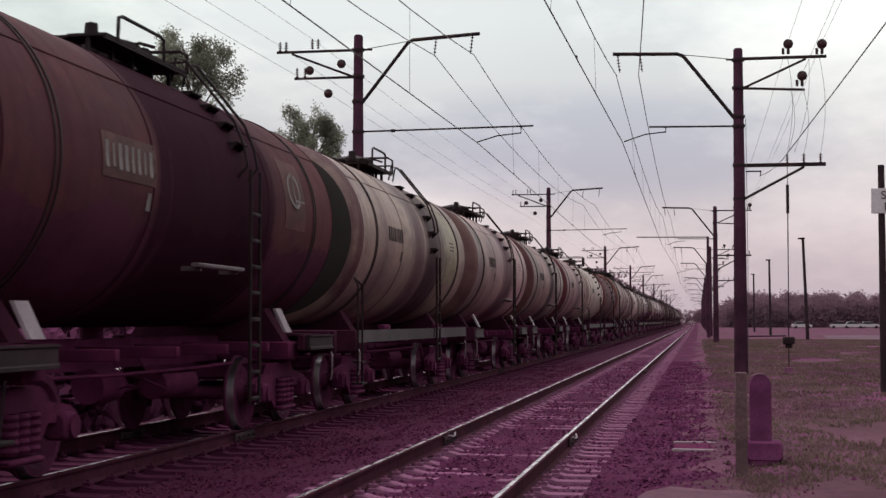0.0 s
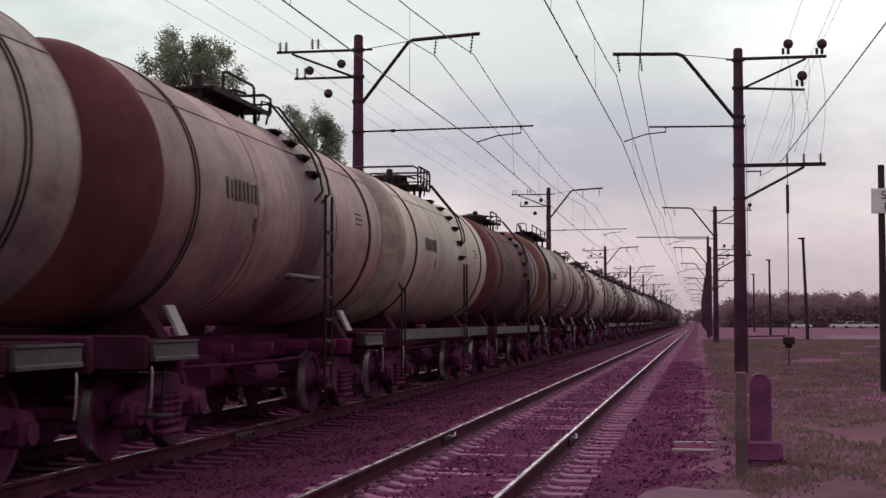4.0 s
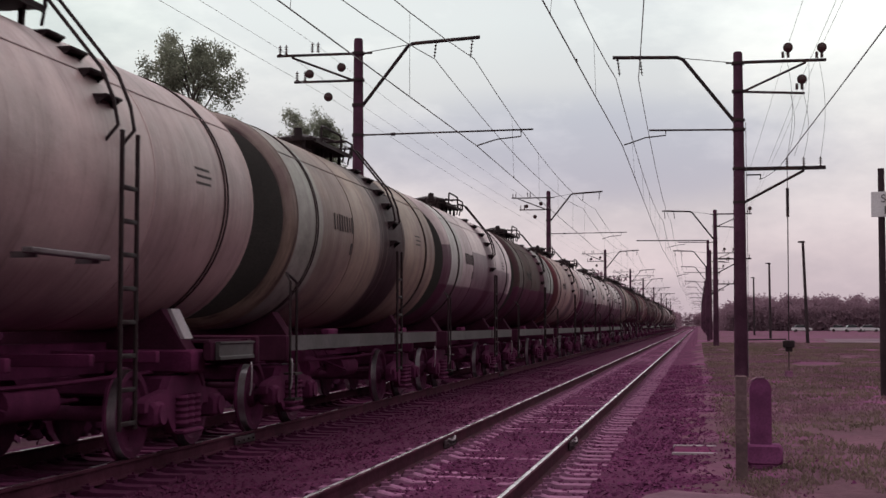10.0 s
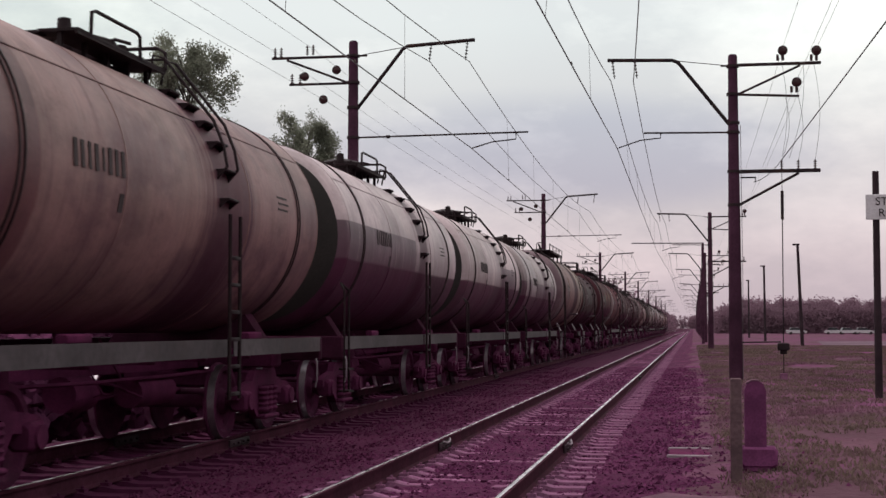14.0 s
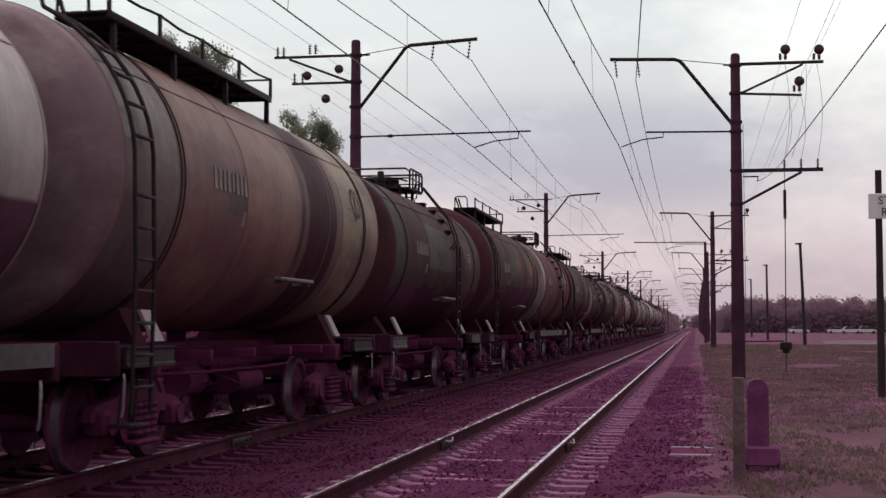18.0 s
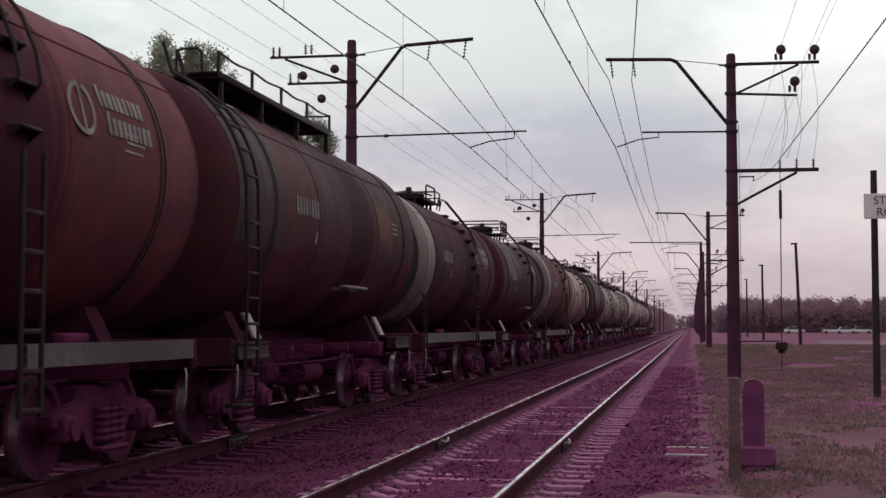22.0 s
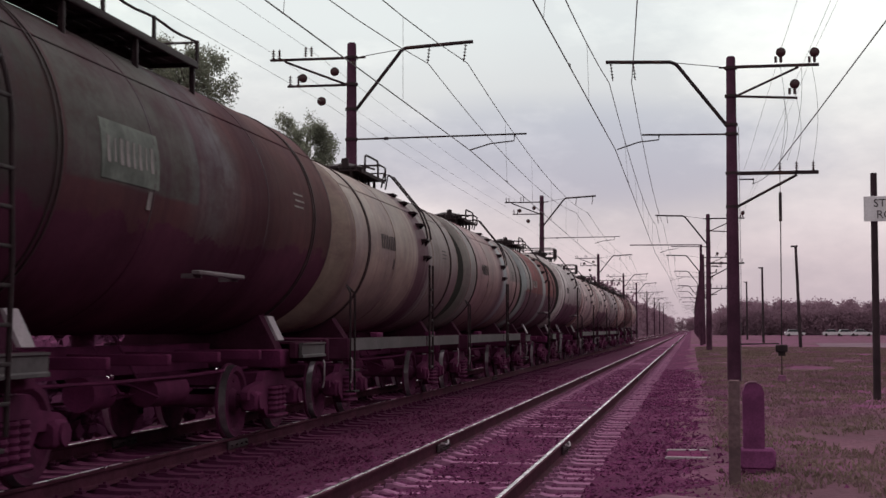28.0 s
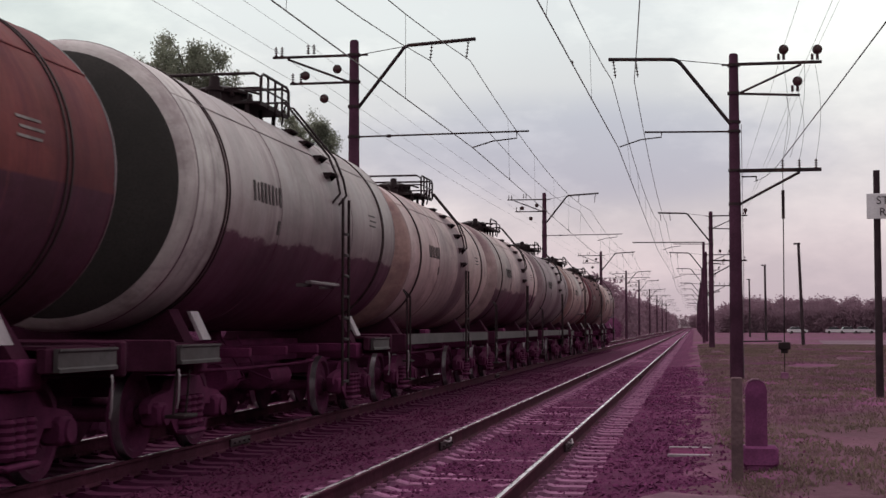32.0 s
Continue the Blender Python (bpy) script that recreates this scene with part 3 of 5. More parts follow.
def right_mast(y, near, dz=0.0):
    m = thing("catenary_mast", "dark concrete overhead line mast with arms and bent bracket", "mast", (1.23, y, dz), group="overhead line masts")
    part("pole", made("mast_pole", draw_mast, MASTC), m, "tapered concrete pole")

    def upper(s):
        s.box((1.30, 0, 9.23), (2.51, 0.07, 0.09), cut=0.012)
        bars(s, 0.035, [(0.16, 0, 8.36), (1.96, 0, 9.17)])
        s.box((1.05, 0, 8.30), (1.75, 0.06, 0.07), pose(0, 0, 0, 0, 3, 0).to_3x3(), cut=0.01)

    def bracket(s):
        bars(s, 0.055, [(-0.12, 0, 7.46), (-1.55, 0, 9.30), (-1.63, 0, 9.38), (-1.78, 0, 9.44), (-3.71, 0, 9.50)])
        bars(s, 0.012, [(-0.1, 0, 9.22), (-1.69, 0, 9.42)])
        s.box((-0.2, 0, 9.22), (0.3, 0.05, 0.05))

    def steady(s):
        bars(s, 0.028, [(-0.12, 0, 7.22), (-2.64, 0, 7.26)])
        bars(s, 0.020, [(-2.14, 0, 7.24), (-2.14, 0, 7.10), (-2.75, 0, 7.04), (-3.39, 0, 6.83)])

    def lower(s):
        s.box((1.30, 0, 6.04), (2.4, 0.08, 0.11), cut=0.012)
        bars(s, 0.04, [(0.15, 0, 5.05), (1.88, 0, 5.97)])
        s.box((0.42, 0, 5.86), (0.45, 0.04, 0.04))
        bars(s, 0.015, [(0.62, 0, 5.86), (0.62, 0, 5.72)])

    part("cross_arm", made("r_upper_arm", upper, STEEL), m, "upper steel cross arm with brace")
    part("bracket", made("r_bracket", bracket, STEEL), m, "bent pipe bracket")
    part("steady_arm", made("r_steady", steady, STEEL), m, "thin registration arm")
    part("cross_arm", made("r_lower_arm", lower, STEEL), m, "lower steel cross arm with brace")

    def ins(s):
        insulator(s, (0, 0, 0), 0.06, 4)

    def wheel_ins(s):
        s.lathe([(-0.07, 0), (-0.07, 0.07), (-0.03, 0.145), (0.03, 0.145), (0.07, 0.07), (0.07, 0)], "y", 18)
        s.tube((0, 0, -0.15), (0, 0, -0.30), 0.045, 8)
        s.tube((-0.15, 0, -0.12), (-0.15, 0, -0.30), 0.04, 8)

    for x in (1.39, 1.87, 2.35):
        part("insulator", made("pin_insulator", ins, PORCELAIN), m, "", (x, 0, 6.09))
    for x, z in ((1.46, 9.63), (2.43, 9.60), (1.85, 8.67)):
        part("insulator", made("disc_insulator", wheel_ins, PORCELAIN), m, "", (x, 0, z))
    for x in (-3.56, -2.89):
        part("insulator", made("hang_insulator_r", lambda q: insulator(q, (0, 0, 0), 0.05, 5, (0.12, 0, -1), 0.1), PORCELAIN), m, "", (x, 0, 9.42))
    bands = made("mast_band", lambda q: q.lathe([(-0.04, 0.16), (-0.04, 0.19), (0.04, 0.19), (0.04, 0.16)], "z", 16), STEEL)
    for z in (5.05, 6.05, 7.22, 7.5, 8.36, 9.2):
        part("clamp_band", bands, m, "", (0, 0, z))
    if near:
        def drop(s):
            bars(s, 0.010, [(1.39, 0, 6.0), (1.39, 0, 5.45)])
            s.tube((1.39, 0, 5.45), (1.39, 0, 4.60), 0.045, 8)
            bars(s, 0.016, [(1.39, 0, 4.6), (1.37, 0, -0.2)])
        part("drop_rod", made("drop_rod", drop, STEEL), m, "thin vertical drive rod")

        def drive(s):
            s.box((1.37, 0, 0.86), (0.34, 0.3, 0.22), cut=0.03).box((1.37, 0, 0.70), (0.2, 0.2, 0.12))
            bars(s, 0.02, [(0.1, 0, 0.98), (1.3, 0, 1.0)])
        part("switch_drive", made("switch_drive", drive, STEEL), m, "small metal drive box on the rod")
        part("rod_foot", made("rod_foot", lambda s: s.box((1.37, 0.0, -0.02), (0.22, 0.22, 0.2), cut=0.02), CONCRETE), m)
        loops = Shape()
        for a, b in (((1.42, 9.3), (1.39, 6.35)), ((1.84, 8.4), (1.87, 6.35)), ((2.33, 9.3), (2.35, 6.35)), ((2.05, 9.2), (1.6, 6.4)), ((1.5, 8.3), (1.42, 6.4))):
            pts = [(a[0] + (b[0] - a[0]) * t + 0.16 * math.sin(3.14 * t), -0.05, a[1] + (b[1] - a[1]) * t) for t in [i / 8 for i in range(9)]]
            loops.path(pts, 0.006, 5)
        part("jumper_wire", loops.mesh("jumper_wire", WIRE), m, "slack jumper wires between the arms")

        def guard(s):
            bars(s, 0.008, [(0.2, -0.2, 7.4), (0.22, -0.2, 3.0), (0.2, -0.2, -0.1)])
        part("earth_wire", made("earth_wire", guard, WIRE), m, "thin earth wire down the pole")
    return m


def left_mast(y, dz=0.0):
    m = thing("catenary_mast", "dark concrete overhead line mast standing behind the train", "mast", (-9.9, y, dz), group="overhead line masts")
    part("pole", made("mast_pole", draw_mast, MASTC), m, "tapered concrete pole", (0, 0, 0.4))

    def upper(s):
        s.box((-1.27, 0, 9.50), (2.5, 0.06, 0.075), cut=0.01)
        bars(s, 0.035, [(-0.1, 0, 8.68), (-2.05, 0, 9.44)])
        s.box((-1.05, 0, 8.69), (1.85, 0.06, 0.07), cut=0.01)

    def bracket(s):
        bars(s, 0.055, [(0.15, 0, 7.95), (1.42, 0, 9.55), (1.50, 0, 9.66), (1.65, 0, 9.74), (3.66, 0, 9.86)])
        bars(s, 0.012, [(0.1, 0, 9.5), (1.6, 0, 9.72)])
        s.box((0.27, 0, 9.5), (0.3, 0.05, 0.05))

    def steady(s):
        bars(s, 0.026, [(0.15, 0, 7.05), (2.2, 0, 7.07), (5.23, 0, 7.10)])
        s.tube((1.0, 0, 7.055), (1.12, 0, 7.055), 0.05, 8)
        bars(s, 0.020, [(4.87, 0, 7.09), (4.87, 0, 6.90), (4.16, 0, 6.83), (3.58, 0, 6.66)])

    part("cross_arm", made("l_upper_arm", upper, STEEL), m, "upper steel cross arm with brace")
    part("bracket", made("l_bracket", bracket, STEEL), m, "bent pipe bracket")
    part("steady_arm", made("l_steady", steady, STEEL), m, "thin registration arm")
    pin = made("pin_insulator", None, None)
    for x, z in ((-2.42, 9.55), (-2.23, 9.55), (-1.42, 9.60), (-1.24, 9.60), (-1.89, 8.74), (-1.64, 8.74)):
        part("insulator", pin, m, "", (x, 0, z))
    disc = made("disc_line", lambda s: s.lathe([(-0.06, 0), (-0.06, 0.08), (-0.02, 0.135), (0.02, 0.135), (0.06, 0.08), (0.06, 0)], "y", 14), PORCELAIN)
    for x, z in ((-0.52, 9.10), (-1.5, 8.93), (-0.92, 8.22)):
        part("insulator", disc, m, "round dark disc insulator", (x, 0, z))
    hang = made("hang_insulator_l", lambda q: insulator(q, (0, 0, 0), 0.05, 5, (-0.12, 0, -1), 0.1), PORCELAIN)
    for x in (2.36, 3.44):
        part("insulator", hang, m, "", (x, 0, 9.76))
    band = made("mast_band", None, None)
    for z in (7.05, 7.95, 8.7, 9.5):
        part("clamp_band", band, m, "", (0, 0, z))
    return m


R_MASTS = (42.66, 102.13, 147.87, 209.57, 265.96, 308.51, 367.02, 425.53, 489.36, 553.19)
L_MASTS = (40.64, 95, 153.83, 211.7, 261.7, 324.47, 388.3, 452.13, 515.96)
for i, y in enumerate(R_MASTS):
    right_mast(y, i == 0, (0, 0.05, -0.45, 0.4, 0)[min(i, 4)])
for i, y in enumerate(L_MASTS):
    left_mast(y, (0, 0.5, -0.4, -0.25, 0)[min(i, 4)])

portal = thing("signal_mast", "slim steel pole with one long thin arm over both tracks", "mast", (0.95, 136.2, 0))
part("pole", made("slim_pole", lambda s: s.tube((0, 0, -0.4), (0, 0, 9.45), 0.17, 14, 0.12), MASTC), portal)
part("arm", made("long_arm", lambda s: s.path([(0.1, 0, 9.4), (-6.7, 0, 9.45)], 0.05, 8), STEEL), portal, "long horizontal arm")


def wire(name, pts, r, label, mat=None):
    """One cable through its supports, with a sag in each span."""
    s = Shape()
    line = []
    for (a, b, sag) in pts:
        a, b = Vector(a), Vector(b)
        for i in range(12):
            t = i / 12
            p = a.lerp(b, t)
            p.z -= sag * 4 * t * (1 - t)
            line.append(p)
    line.append(Vector(pts[-1][1]))
    s.path(line, r, 5)
    w = thing(name, label, "cable", me=s.mesh(name, mat or WIRE))
    return w, line


def supports(first, ys, xs, z, sag):
    ys = (first,) + tuple(ys)
    at = [xs[0]] + [xs[1] if i % 2 == 0 else 2 * xs[2] - xs[1] for i in range(len(ys))]
    return [((at[i], ys[i], z), (at[i + 1], ys[i + 1], z), sag * (1.0 if i == 0 else 0.62)) for i in range(len(ys) - 1)]


def overhead(tag, masts, xs, zc, zm, mx):
    contact, low = wire("contact_wire", supports(masts[0] - 55, masts, xs, zc, 0.0), 0.014, "taut contact wire over the %s track" % tag)
    messenger, high = wire("messenger_wire", supports(masts[0] - 55, masts, mx, zm, 1.15), 0.013, "sagging carrier wire over the %s track" % tag)
    for k, (p, q) in enumerate(zip(low, high)):
        if k % 12 in (2, 4, 6, 8, 10) and p.y < 320:
            s = Shape()
            s.tube(p, Vector((q.x, p.y, q.z)), 0.006, 4)
            part("dropper", s.mesh("dropper", WIRE), messenger)
    for p in (low[9], low[14], low[20]):
        c = Shape()
        c.box((p.x, p.y, p.z + 0.03), (0.03, 0.12, 0.06))
        part("clamp", c.mesh("clamp", STEEL), contact)


overhead("empty", R_MASTS, (-3.05, -2.21, -2.35), 6.83, 8.86, (-2.45, -2.38, -2.40))
overhead("occupied", L_MASTS, (-7.15, -6.32, -6.6), 6.64, 9.23, (-6.7, -6.41, -6.6))
wire("feeder_wire", supports(-13, R_MASTS[:6], (1.0, -1.71, -1.8), 8.84, 1.1), 0.013, "slack feeder wire beside the carrier wire")
wire("feeder_wire", supports(-13, L_MASTS[:6], (-7.6, -7.58, -7.58), 9.25, 1.15), 0.013, "slack feeder wire behind the carrier wire")
for x, z in ((2.69, 9.70), (3.66, 9.66), (3.08, 8.72)):
    wire("line_wire", supports(-13, R_MASTS[:6], (x - 0.35, x, x), z, 0.4), 0.0055, "thin feeder wire on the outer arm of the masts", THINWIRE)
for x, z in ((-12.32, 9.7), (-11.14, 9.75), (-10.81, 8.22)):
    wire("line_wire", supports(-13, L_MASTS[:6], (x, x, x), z, 0.2), 0.0055, "thin feeder wire behind the train", THINWIRE)
wire("branch_wire", [((2.57, 42.66, 6.30), (4.9, -8.5, 7.75), 0.05)], 0.014, "cable running from the lower arm across the verge")
wire("branch_wire", [((2.57, 42.66, 6.3), (1.8, 42.66, 5.72), 0.1)], 0.010, "short cable below the lower arm")


# ---- verge: sign, post, poles, slab, cars ----
sign = thing("station_sign", "white enamel board lettered in dark capitals on a slim post", "sign", (3.95, 31.9, 0))
part("post", made("sign_post", lambda s: s.tube((0, 0, -0.3), (0, 0, 4.83), 0.085, 12, 0.07), WOODPOLE), sign, "dark slim post")
part("board", made("sign_board", lambda s: s.box((0.30, -0.10, 4.04), (1.06, 0.03, 0.55), cut=0.01), SIGNWHITE), sign, "white board")
for text, x, z in (("STA", -0.03, 4.08), ("RO", 0.03, 3.83)):
    cu = bpy.data.curves.new("lettering", "FONT")
    cu.body, cu.size, cu.extrude = text, 0.25, 0.002
    cu.materials.append(INK)
    t = part("lettering", cu, sign, "dark capitals", (x, -0.122, z), (90, 0, 0))

# post added to carry a faint greenish stripe below the mast
stake = thing("marker_stake", "greenish post standing for a faint stripe beside the cabinet", "post", (0.42, 14.755, -0.17))
part("shaft", made("stake_shaft", lambda s: s.box((0, 0, 0.37), (0.118, 0.10, 1.42), cut=0.012), GREENWOOD), stake, "squared greenish timber")
part("band", made("stake_band", lambda s: s.box((0, 0, 0.64), (0.122, 0.104, 0.02), cut=0.003), GREENWOOD), stake, "thin raised band")

box_post = thing("trackside_cabinet", "purple-grey metal cabinet post with a rounded top on a wider foot", "cabinet", (0.66, 15.95, -0.125))


def draw_cab(s):
    s.extrude([(-0.115, 0.2), (0.115, 0.2), (0.115, 0.86), (0.09, 0.93), (0.04, 0.965), (-0.04, 0.965), (-0.09, 0.93), (-0.115, 0.86)], "y", -0.1, 0.1)


part("body", made("cab_body", draw_cab, CASING), box_post, "upright casing with a rounded top")
part("foot", made("cab_foot", lambda s: s.box((0.03, 0, 0.14), (0.40, 0.34, 0.22), cut=0.03).box((0.02, 0, 0.03), (0.30, 0.3, 0.10), cut=0.02), CASING), box_post, "wider foot")
part("plate", made("cab_plate", lambda s: s.box((-0.185, -0.12, 0.20), (0.03, 0.1, 0.26), cut=0.006), STEEL), box_post, "dark side plate")
part("lid", made("cab_lid", lambda s: s.extrude([(-0.095, 0.945), (-0.04, 0.978), (0.04, 0.978), (0.095, 0.945), (0.04, 0.968), (-0.04, 0.968)], "y", -0.11, 0.11), SAND), box_post, "pale top edge")

slab = thing("cable_pit_frame", "pair of pale concrete strips round a dark slab in gravel", "slab", (-0.06, 18.45, -0.19))
for dy, turn in ((-0.55, -1.5), (0.55, 1.0)):
    part("strip", made("slab_strip", lambda s: s.box((0, 0, 0.015), (0.56, 0.07, 0.045), cut=0.01), PALE), slab, "pale worn strip", (0, dy, 0), (0, 0, turn))
# no recess is cut: the slab's dark colour stands for its shade
part("core", made("slab_core", lambda s: s.box((0, 0, 0.0), (0.52, 0.98, 0.05), cut=0.01), UNDER), slab, "dark slab coloured as the recess between the strips")


def wood_pole(x, y, top, lean):
    p = thing("wooden_pole", "dark tarred telegraph pole with a short cap", "pole", (x, y, -0.15), group="telegraph poles on the verge")
    p.rotation_euler = (0, radians(-lean), 0)
    part("shaft", made("pole_shaft:%g" % top, lambda s: s.tube((0, 0, -0.4), (0, 0, top), 0.15, 10, 0.11), WOODPOLE), p)
    part("cap", made("pole_cap:%g" % top, lambda s: s.box((-0.12, 0, top), (0.55, 0.16, 0.14), cut=0.02), WOODPOLE), p)


wood_pole(8.7, 118, 8.3, 2.0)
wood_pole(7.9, 161.7, 8.4, 0.4)
wood_pole(8.0, 210.6, 8.4, 0.2)
wood_pole(8.1, 266, 8.4, 0.2)


def car(x, y, turn):
    c = thing("parked_car", "small white car parked far off by the wood", "car", (x, y, -0.12), turn, group="far parked cars")
    body = [(-2.0, 0.3), (2.0, 0.3), (2.1, 0.55), (2.0, 0.8), (1.0, 0.92), (-1.9, 0.92), (-2.1, 0.7)]
    part("body", made("car_body", lambda s: s.extrude(body, "y", -0.82, 0.82), CARWHITE), c, "white body")
    part("cabin", made("car_cabin", lambda s: s.extrude([(-1.6, 0.92), (0.9, 0.92), (0.35, 1.4), (-1.2, 1.42)], "y", -0.72, 0.72), GLASS), c, "dark windows")
    part("roof", made("car_roof", lambda s: s.box((-0.42, 0, 1.43), (1.5, 1.4, 0.05), cut=0.01), CARWHITE), c)
    w = made("car_wheel", lambda s: s.tube((0, -0.1, 0), (0, 0.1, 0), 0.3, 14), STEEL)
    for a in (-1.3, 1.3):
        for b in (-0.75, 0.75):
            part("wheel", w, c, "", (a, b, 0.3))


for x, y, a in ((21.5, 308, 5), (29.5, 310, -4), (32.5, 312, 8), (36.0, 314, 3)):
    car(x, y, a)


# ---- trees and woods ----
def leaves(g, centres, per, spread, size, flat=0.7):
    """Quads of leaf clumps about the centres."""
    c = np.repeat(np.asarray(centres, float), per, 0)
    n = len(c)
    c = c + g.normal(0, spread, (n, 3)) * np.array([1, 1, flat])
    a, b = g.normal(size=(n, 3)), g.normal(size=(n, 3))
    a /= np.linalg.norm(a, axis=1)[:, None]
    b -= a * (a * b).sum(1)[:, None]
    b /= np.linalg.norm(b, axis=1)[:, None]
    k = g.uniform(size * 0.5, size, (n, 1))
    v = np.stack((c - a * k, c - b * k * 0.6, c + a * k, c + b * k * 0.6), 1).reshape(-1, 3)
    return v.tolist(), (np.arange(n * 4).reshape(-1, 4)).tolist()


def tree(x, y, high, wide, low, seed, label, lop=0.0):
    """A birch: rising limbs that fork, with drooping sprays of small leaves."""
    g = np.random.default_rng(seed)
    rng = random.Random(seed)
    t = thing("birch_tree", label, "tree", (x, y, -1.0))
    s = Shape()
    top = high * 0.90
    trunk = [Vector((lop * i / 8 + rng.uniform(-0.12, 0.12), rng.uniform(-0.12, 0.12), top * i / 8)) for i in range(9)]
    for i in range(8):
        s.tube(trunk[i], trunk[i + 1], 0.22 * (1 - i / 8.6), 8, 0.22 * (1 - (i + 1) / 8.6), caps=False)
    part("trunk", s.mesh("trunk", BARK), t, "slim pale-barked trunk")
    vs, fs = [], []
    for i in range(34):
        rel = (i + rng.random()) / 34
        h = low + (top - low) * rel
        k = min(7.99, h / top * 8)
        base = trunk[int(k)].lerp(trunk[int(k) + 1], k - int(k))
        a = i * 2.4 + rng.uniform(-0.5, 0.5)
        reach = wide * (0.35 + 0.65 * math.cos(max(0.0, rel - 0.25) * 1.6)) * rng.uniform(0.6, 1.15)
        rise = reach * rng.uniform(0.45, 0.9) + (high - top) * rel
        out = Vector((math.cos(a), math.sin(a), 0))
        elbow = base + out * reach * 0.55 + Vector((0, 0, rise * 0.7))
        end = base + out * reach + Vector((0, 0, rise))
        limb = Shape()
        limb.tube(base, elbow, 0.055, 5, 0.035, caps=False).tube(elbow, end, 0.035, 5, 0.012, caps=False)
        sprays = []
        for j in range(7):
            f = rng.uniform(0.3, 1.0)
            q = base.lerp(elbow, f / 0.55) if f < 0.55 else elbow.lerp(end, (f - 0.55) / 0.45)
            b = a + rng.choice((-1, 1)) * rng.uniform(0.4, 1.2)
            tip = q + Vector((math.cos(b), math.sin(b), rng.uniform(-0.1, 0.7))) * rng.uniform(0.35, 0.95)
            limb.tube(q, tip, 0.016, 4, 0.006, caps=False)
            drop = tip + Vector((math.cos(b) * 0.15, math.sin(b) * 0.15, -rng.uniform(0.35, 1.0)))
            limb.tube(tip, drop, 0.006, 3, 0.004, caps=False)
            sprays += [tuple(q.lerp(tip, u)) for u in (0.5, 0.8)] + [tuple(tip.lerp(drop, u)) for u in (0.0, 0.25, 0.5, 0.75, 1.0)]
        part("limb", limb.mesh("limb", BARK), t)
        v, f = leaves(g, sprays, 26, 0.19, 0.095, 1.1)
        o = len(vs)
        vs += v
        fs += [[n + o for n in q] for q in f]
    me = bpy.data.meshes.new("crown")
    me.from_pydata(vs, [], fs)
    me.materials.append(LEAF)
    part("crown", me, t, "airy crown of small green leaves")
    return t


tree(-27.95, 74.5, 17.75, 2.5, 8, 11, "tall birch with an airy green crown behind the train", 0.2)
tree(-27.7, 101, 17.6, 2.35, 8, 14, "birch with a round green crown behind the train", -0.5)


def wood(name, spots, seed, mat, label, per=130, size=0.5):
    """Crowns of a far wood, one mesh."""
    g = np.random.default_rng(seed)
    vs, fs = [], []
    for x, y, h, r in spots:
        cz = g.uniform(0.0, 1.0, 26)
        ang = g.uniform(0, 6.28, 26)
        rad = r * np.sqrt(np.clip(1.1 - cz ** 2, 0.05, 1)) * g.uniform(0.2, 1.0, 26)
        cs = np.stack((x + rad * np.cos(ang), y + rad * np.sin(ang), cz * h * 0.94 - 0.3), 1)
        v, f = leaves(g, cs, max(1, per // 26), r * 0.24, size, 1.0)
        o = len(vs)
        vs += v
        fs += [[i + o for i in q] for q in f]
    me = bpy.data.meshes.new(name)
    me.from_pydata(vs, [], fs)
    me.materials.append(mat)
    return tagged(new(name, me), label, "woods", kind="stuff")


rw = random.Random(21)
spots = [(6.5 + i * 0.62 + rw.uniform(-1, 1), 356 + rw.uniform(0, 45), rw.uniform(7.9, 8.7) * min(1.0, 0.62 + i * 0.05), rw.uniform(2.2, 3.4)) for i in range(170)]
spots += [(8 + i * 1.15 + rw.uniform(-1, 1), 351 + rw.uniform(0, 4), rw.uniform(4.8, 6.6), rw.uniform(3.0, 4.2)) for i in range(85)]
spots += [(98 + i * 3.2, 383 + rw.uniform(-8, 30), rw.uniform(8, 11), 4.5) for i in range(40)]
wood("far_woods", spots, 5, FARLEAF, "low pale purplish wood along the far edge of the field", 1500, 0.36)
spots = [(-15.5 - rw.uniform(0, 5), 287 + 9.5 * i + rw.uniform(-4, 4), rw.uniform(8.8, 11.0) + (2.2 if i < 3 else 0), rw.uniform(2.6, 3.6)) for i in range(100)]
spots += [(-24 - rw.uniform(0, 30), 120 + 9 * i, rw.uniform(9, 12), 3.4) for i in range(60)]
spots += [(rw.uniform(-14, 8), 1190 + rw.uniform(0, 40), rw.uniform(9, 12), 4.0) for i in range(14)]
wood("track_woods", spots, 6, FARLEAF, "dark wood lining the railway into the distance", 400, 0.7)
# unseen wood on the camera side, added to keep low sky off the tanks
spots = [(rw.uniform(20, 34), -75 + 1.35 * i + rw.uniform(-1, 1), rw.uniform(7.5, 10), rw.uniform(2.6, 3.8)) for i in range(125)]
wood("station_woods", spots, 8, UNSEENLEAF, "unseen dark wood added to dim the lower tank flanks", 286, 1.0)
# shrubs added to hide bright ground seen through gaps under the train
spots = [(-10.9 - rw.uniform(0, 1.2), 8 + 0.9 * i + rw.uniform(-0.5, 0.5), rw.uniform(0.9, 1.5), rw.uniform(0.6, 0.9)) for i in range(200)]
spots += [(-14.5 - rw.uniform(0, 3.0), 14 + 1.3 * i + rw.uniform(-1, 1), rw.uniform(2.4, 3.6), rw.uniform(0.9, 1.5)) for i in range(200)]
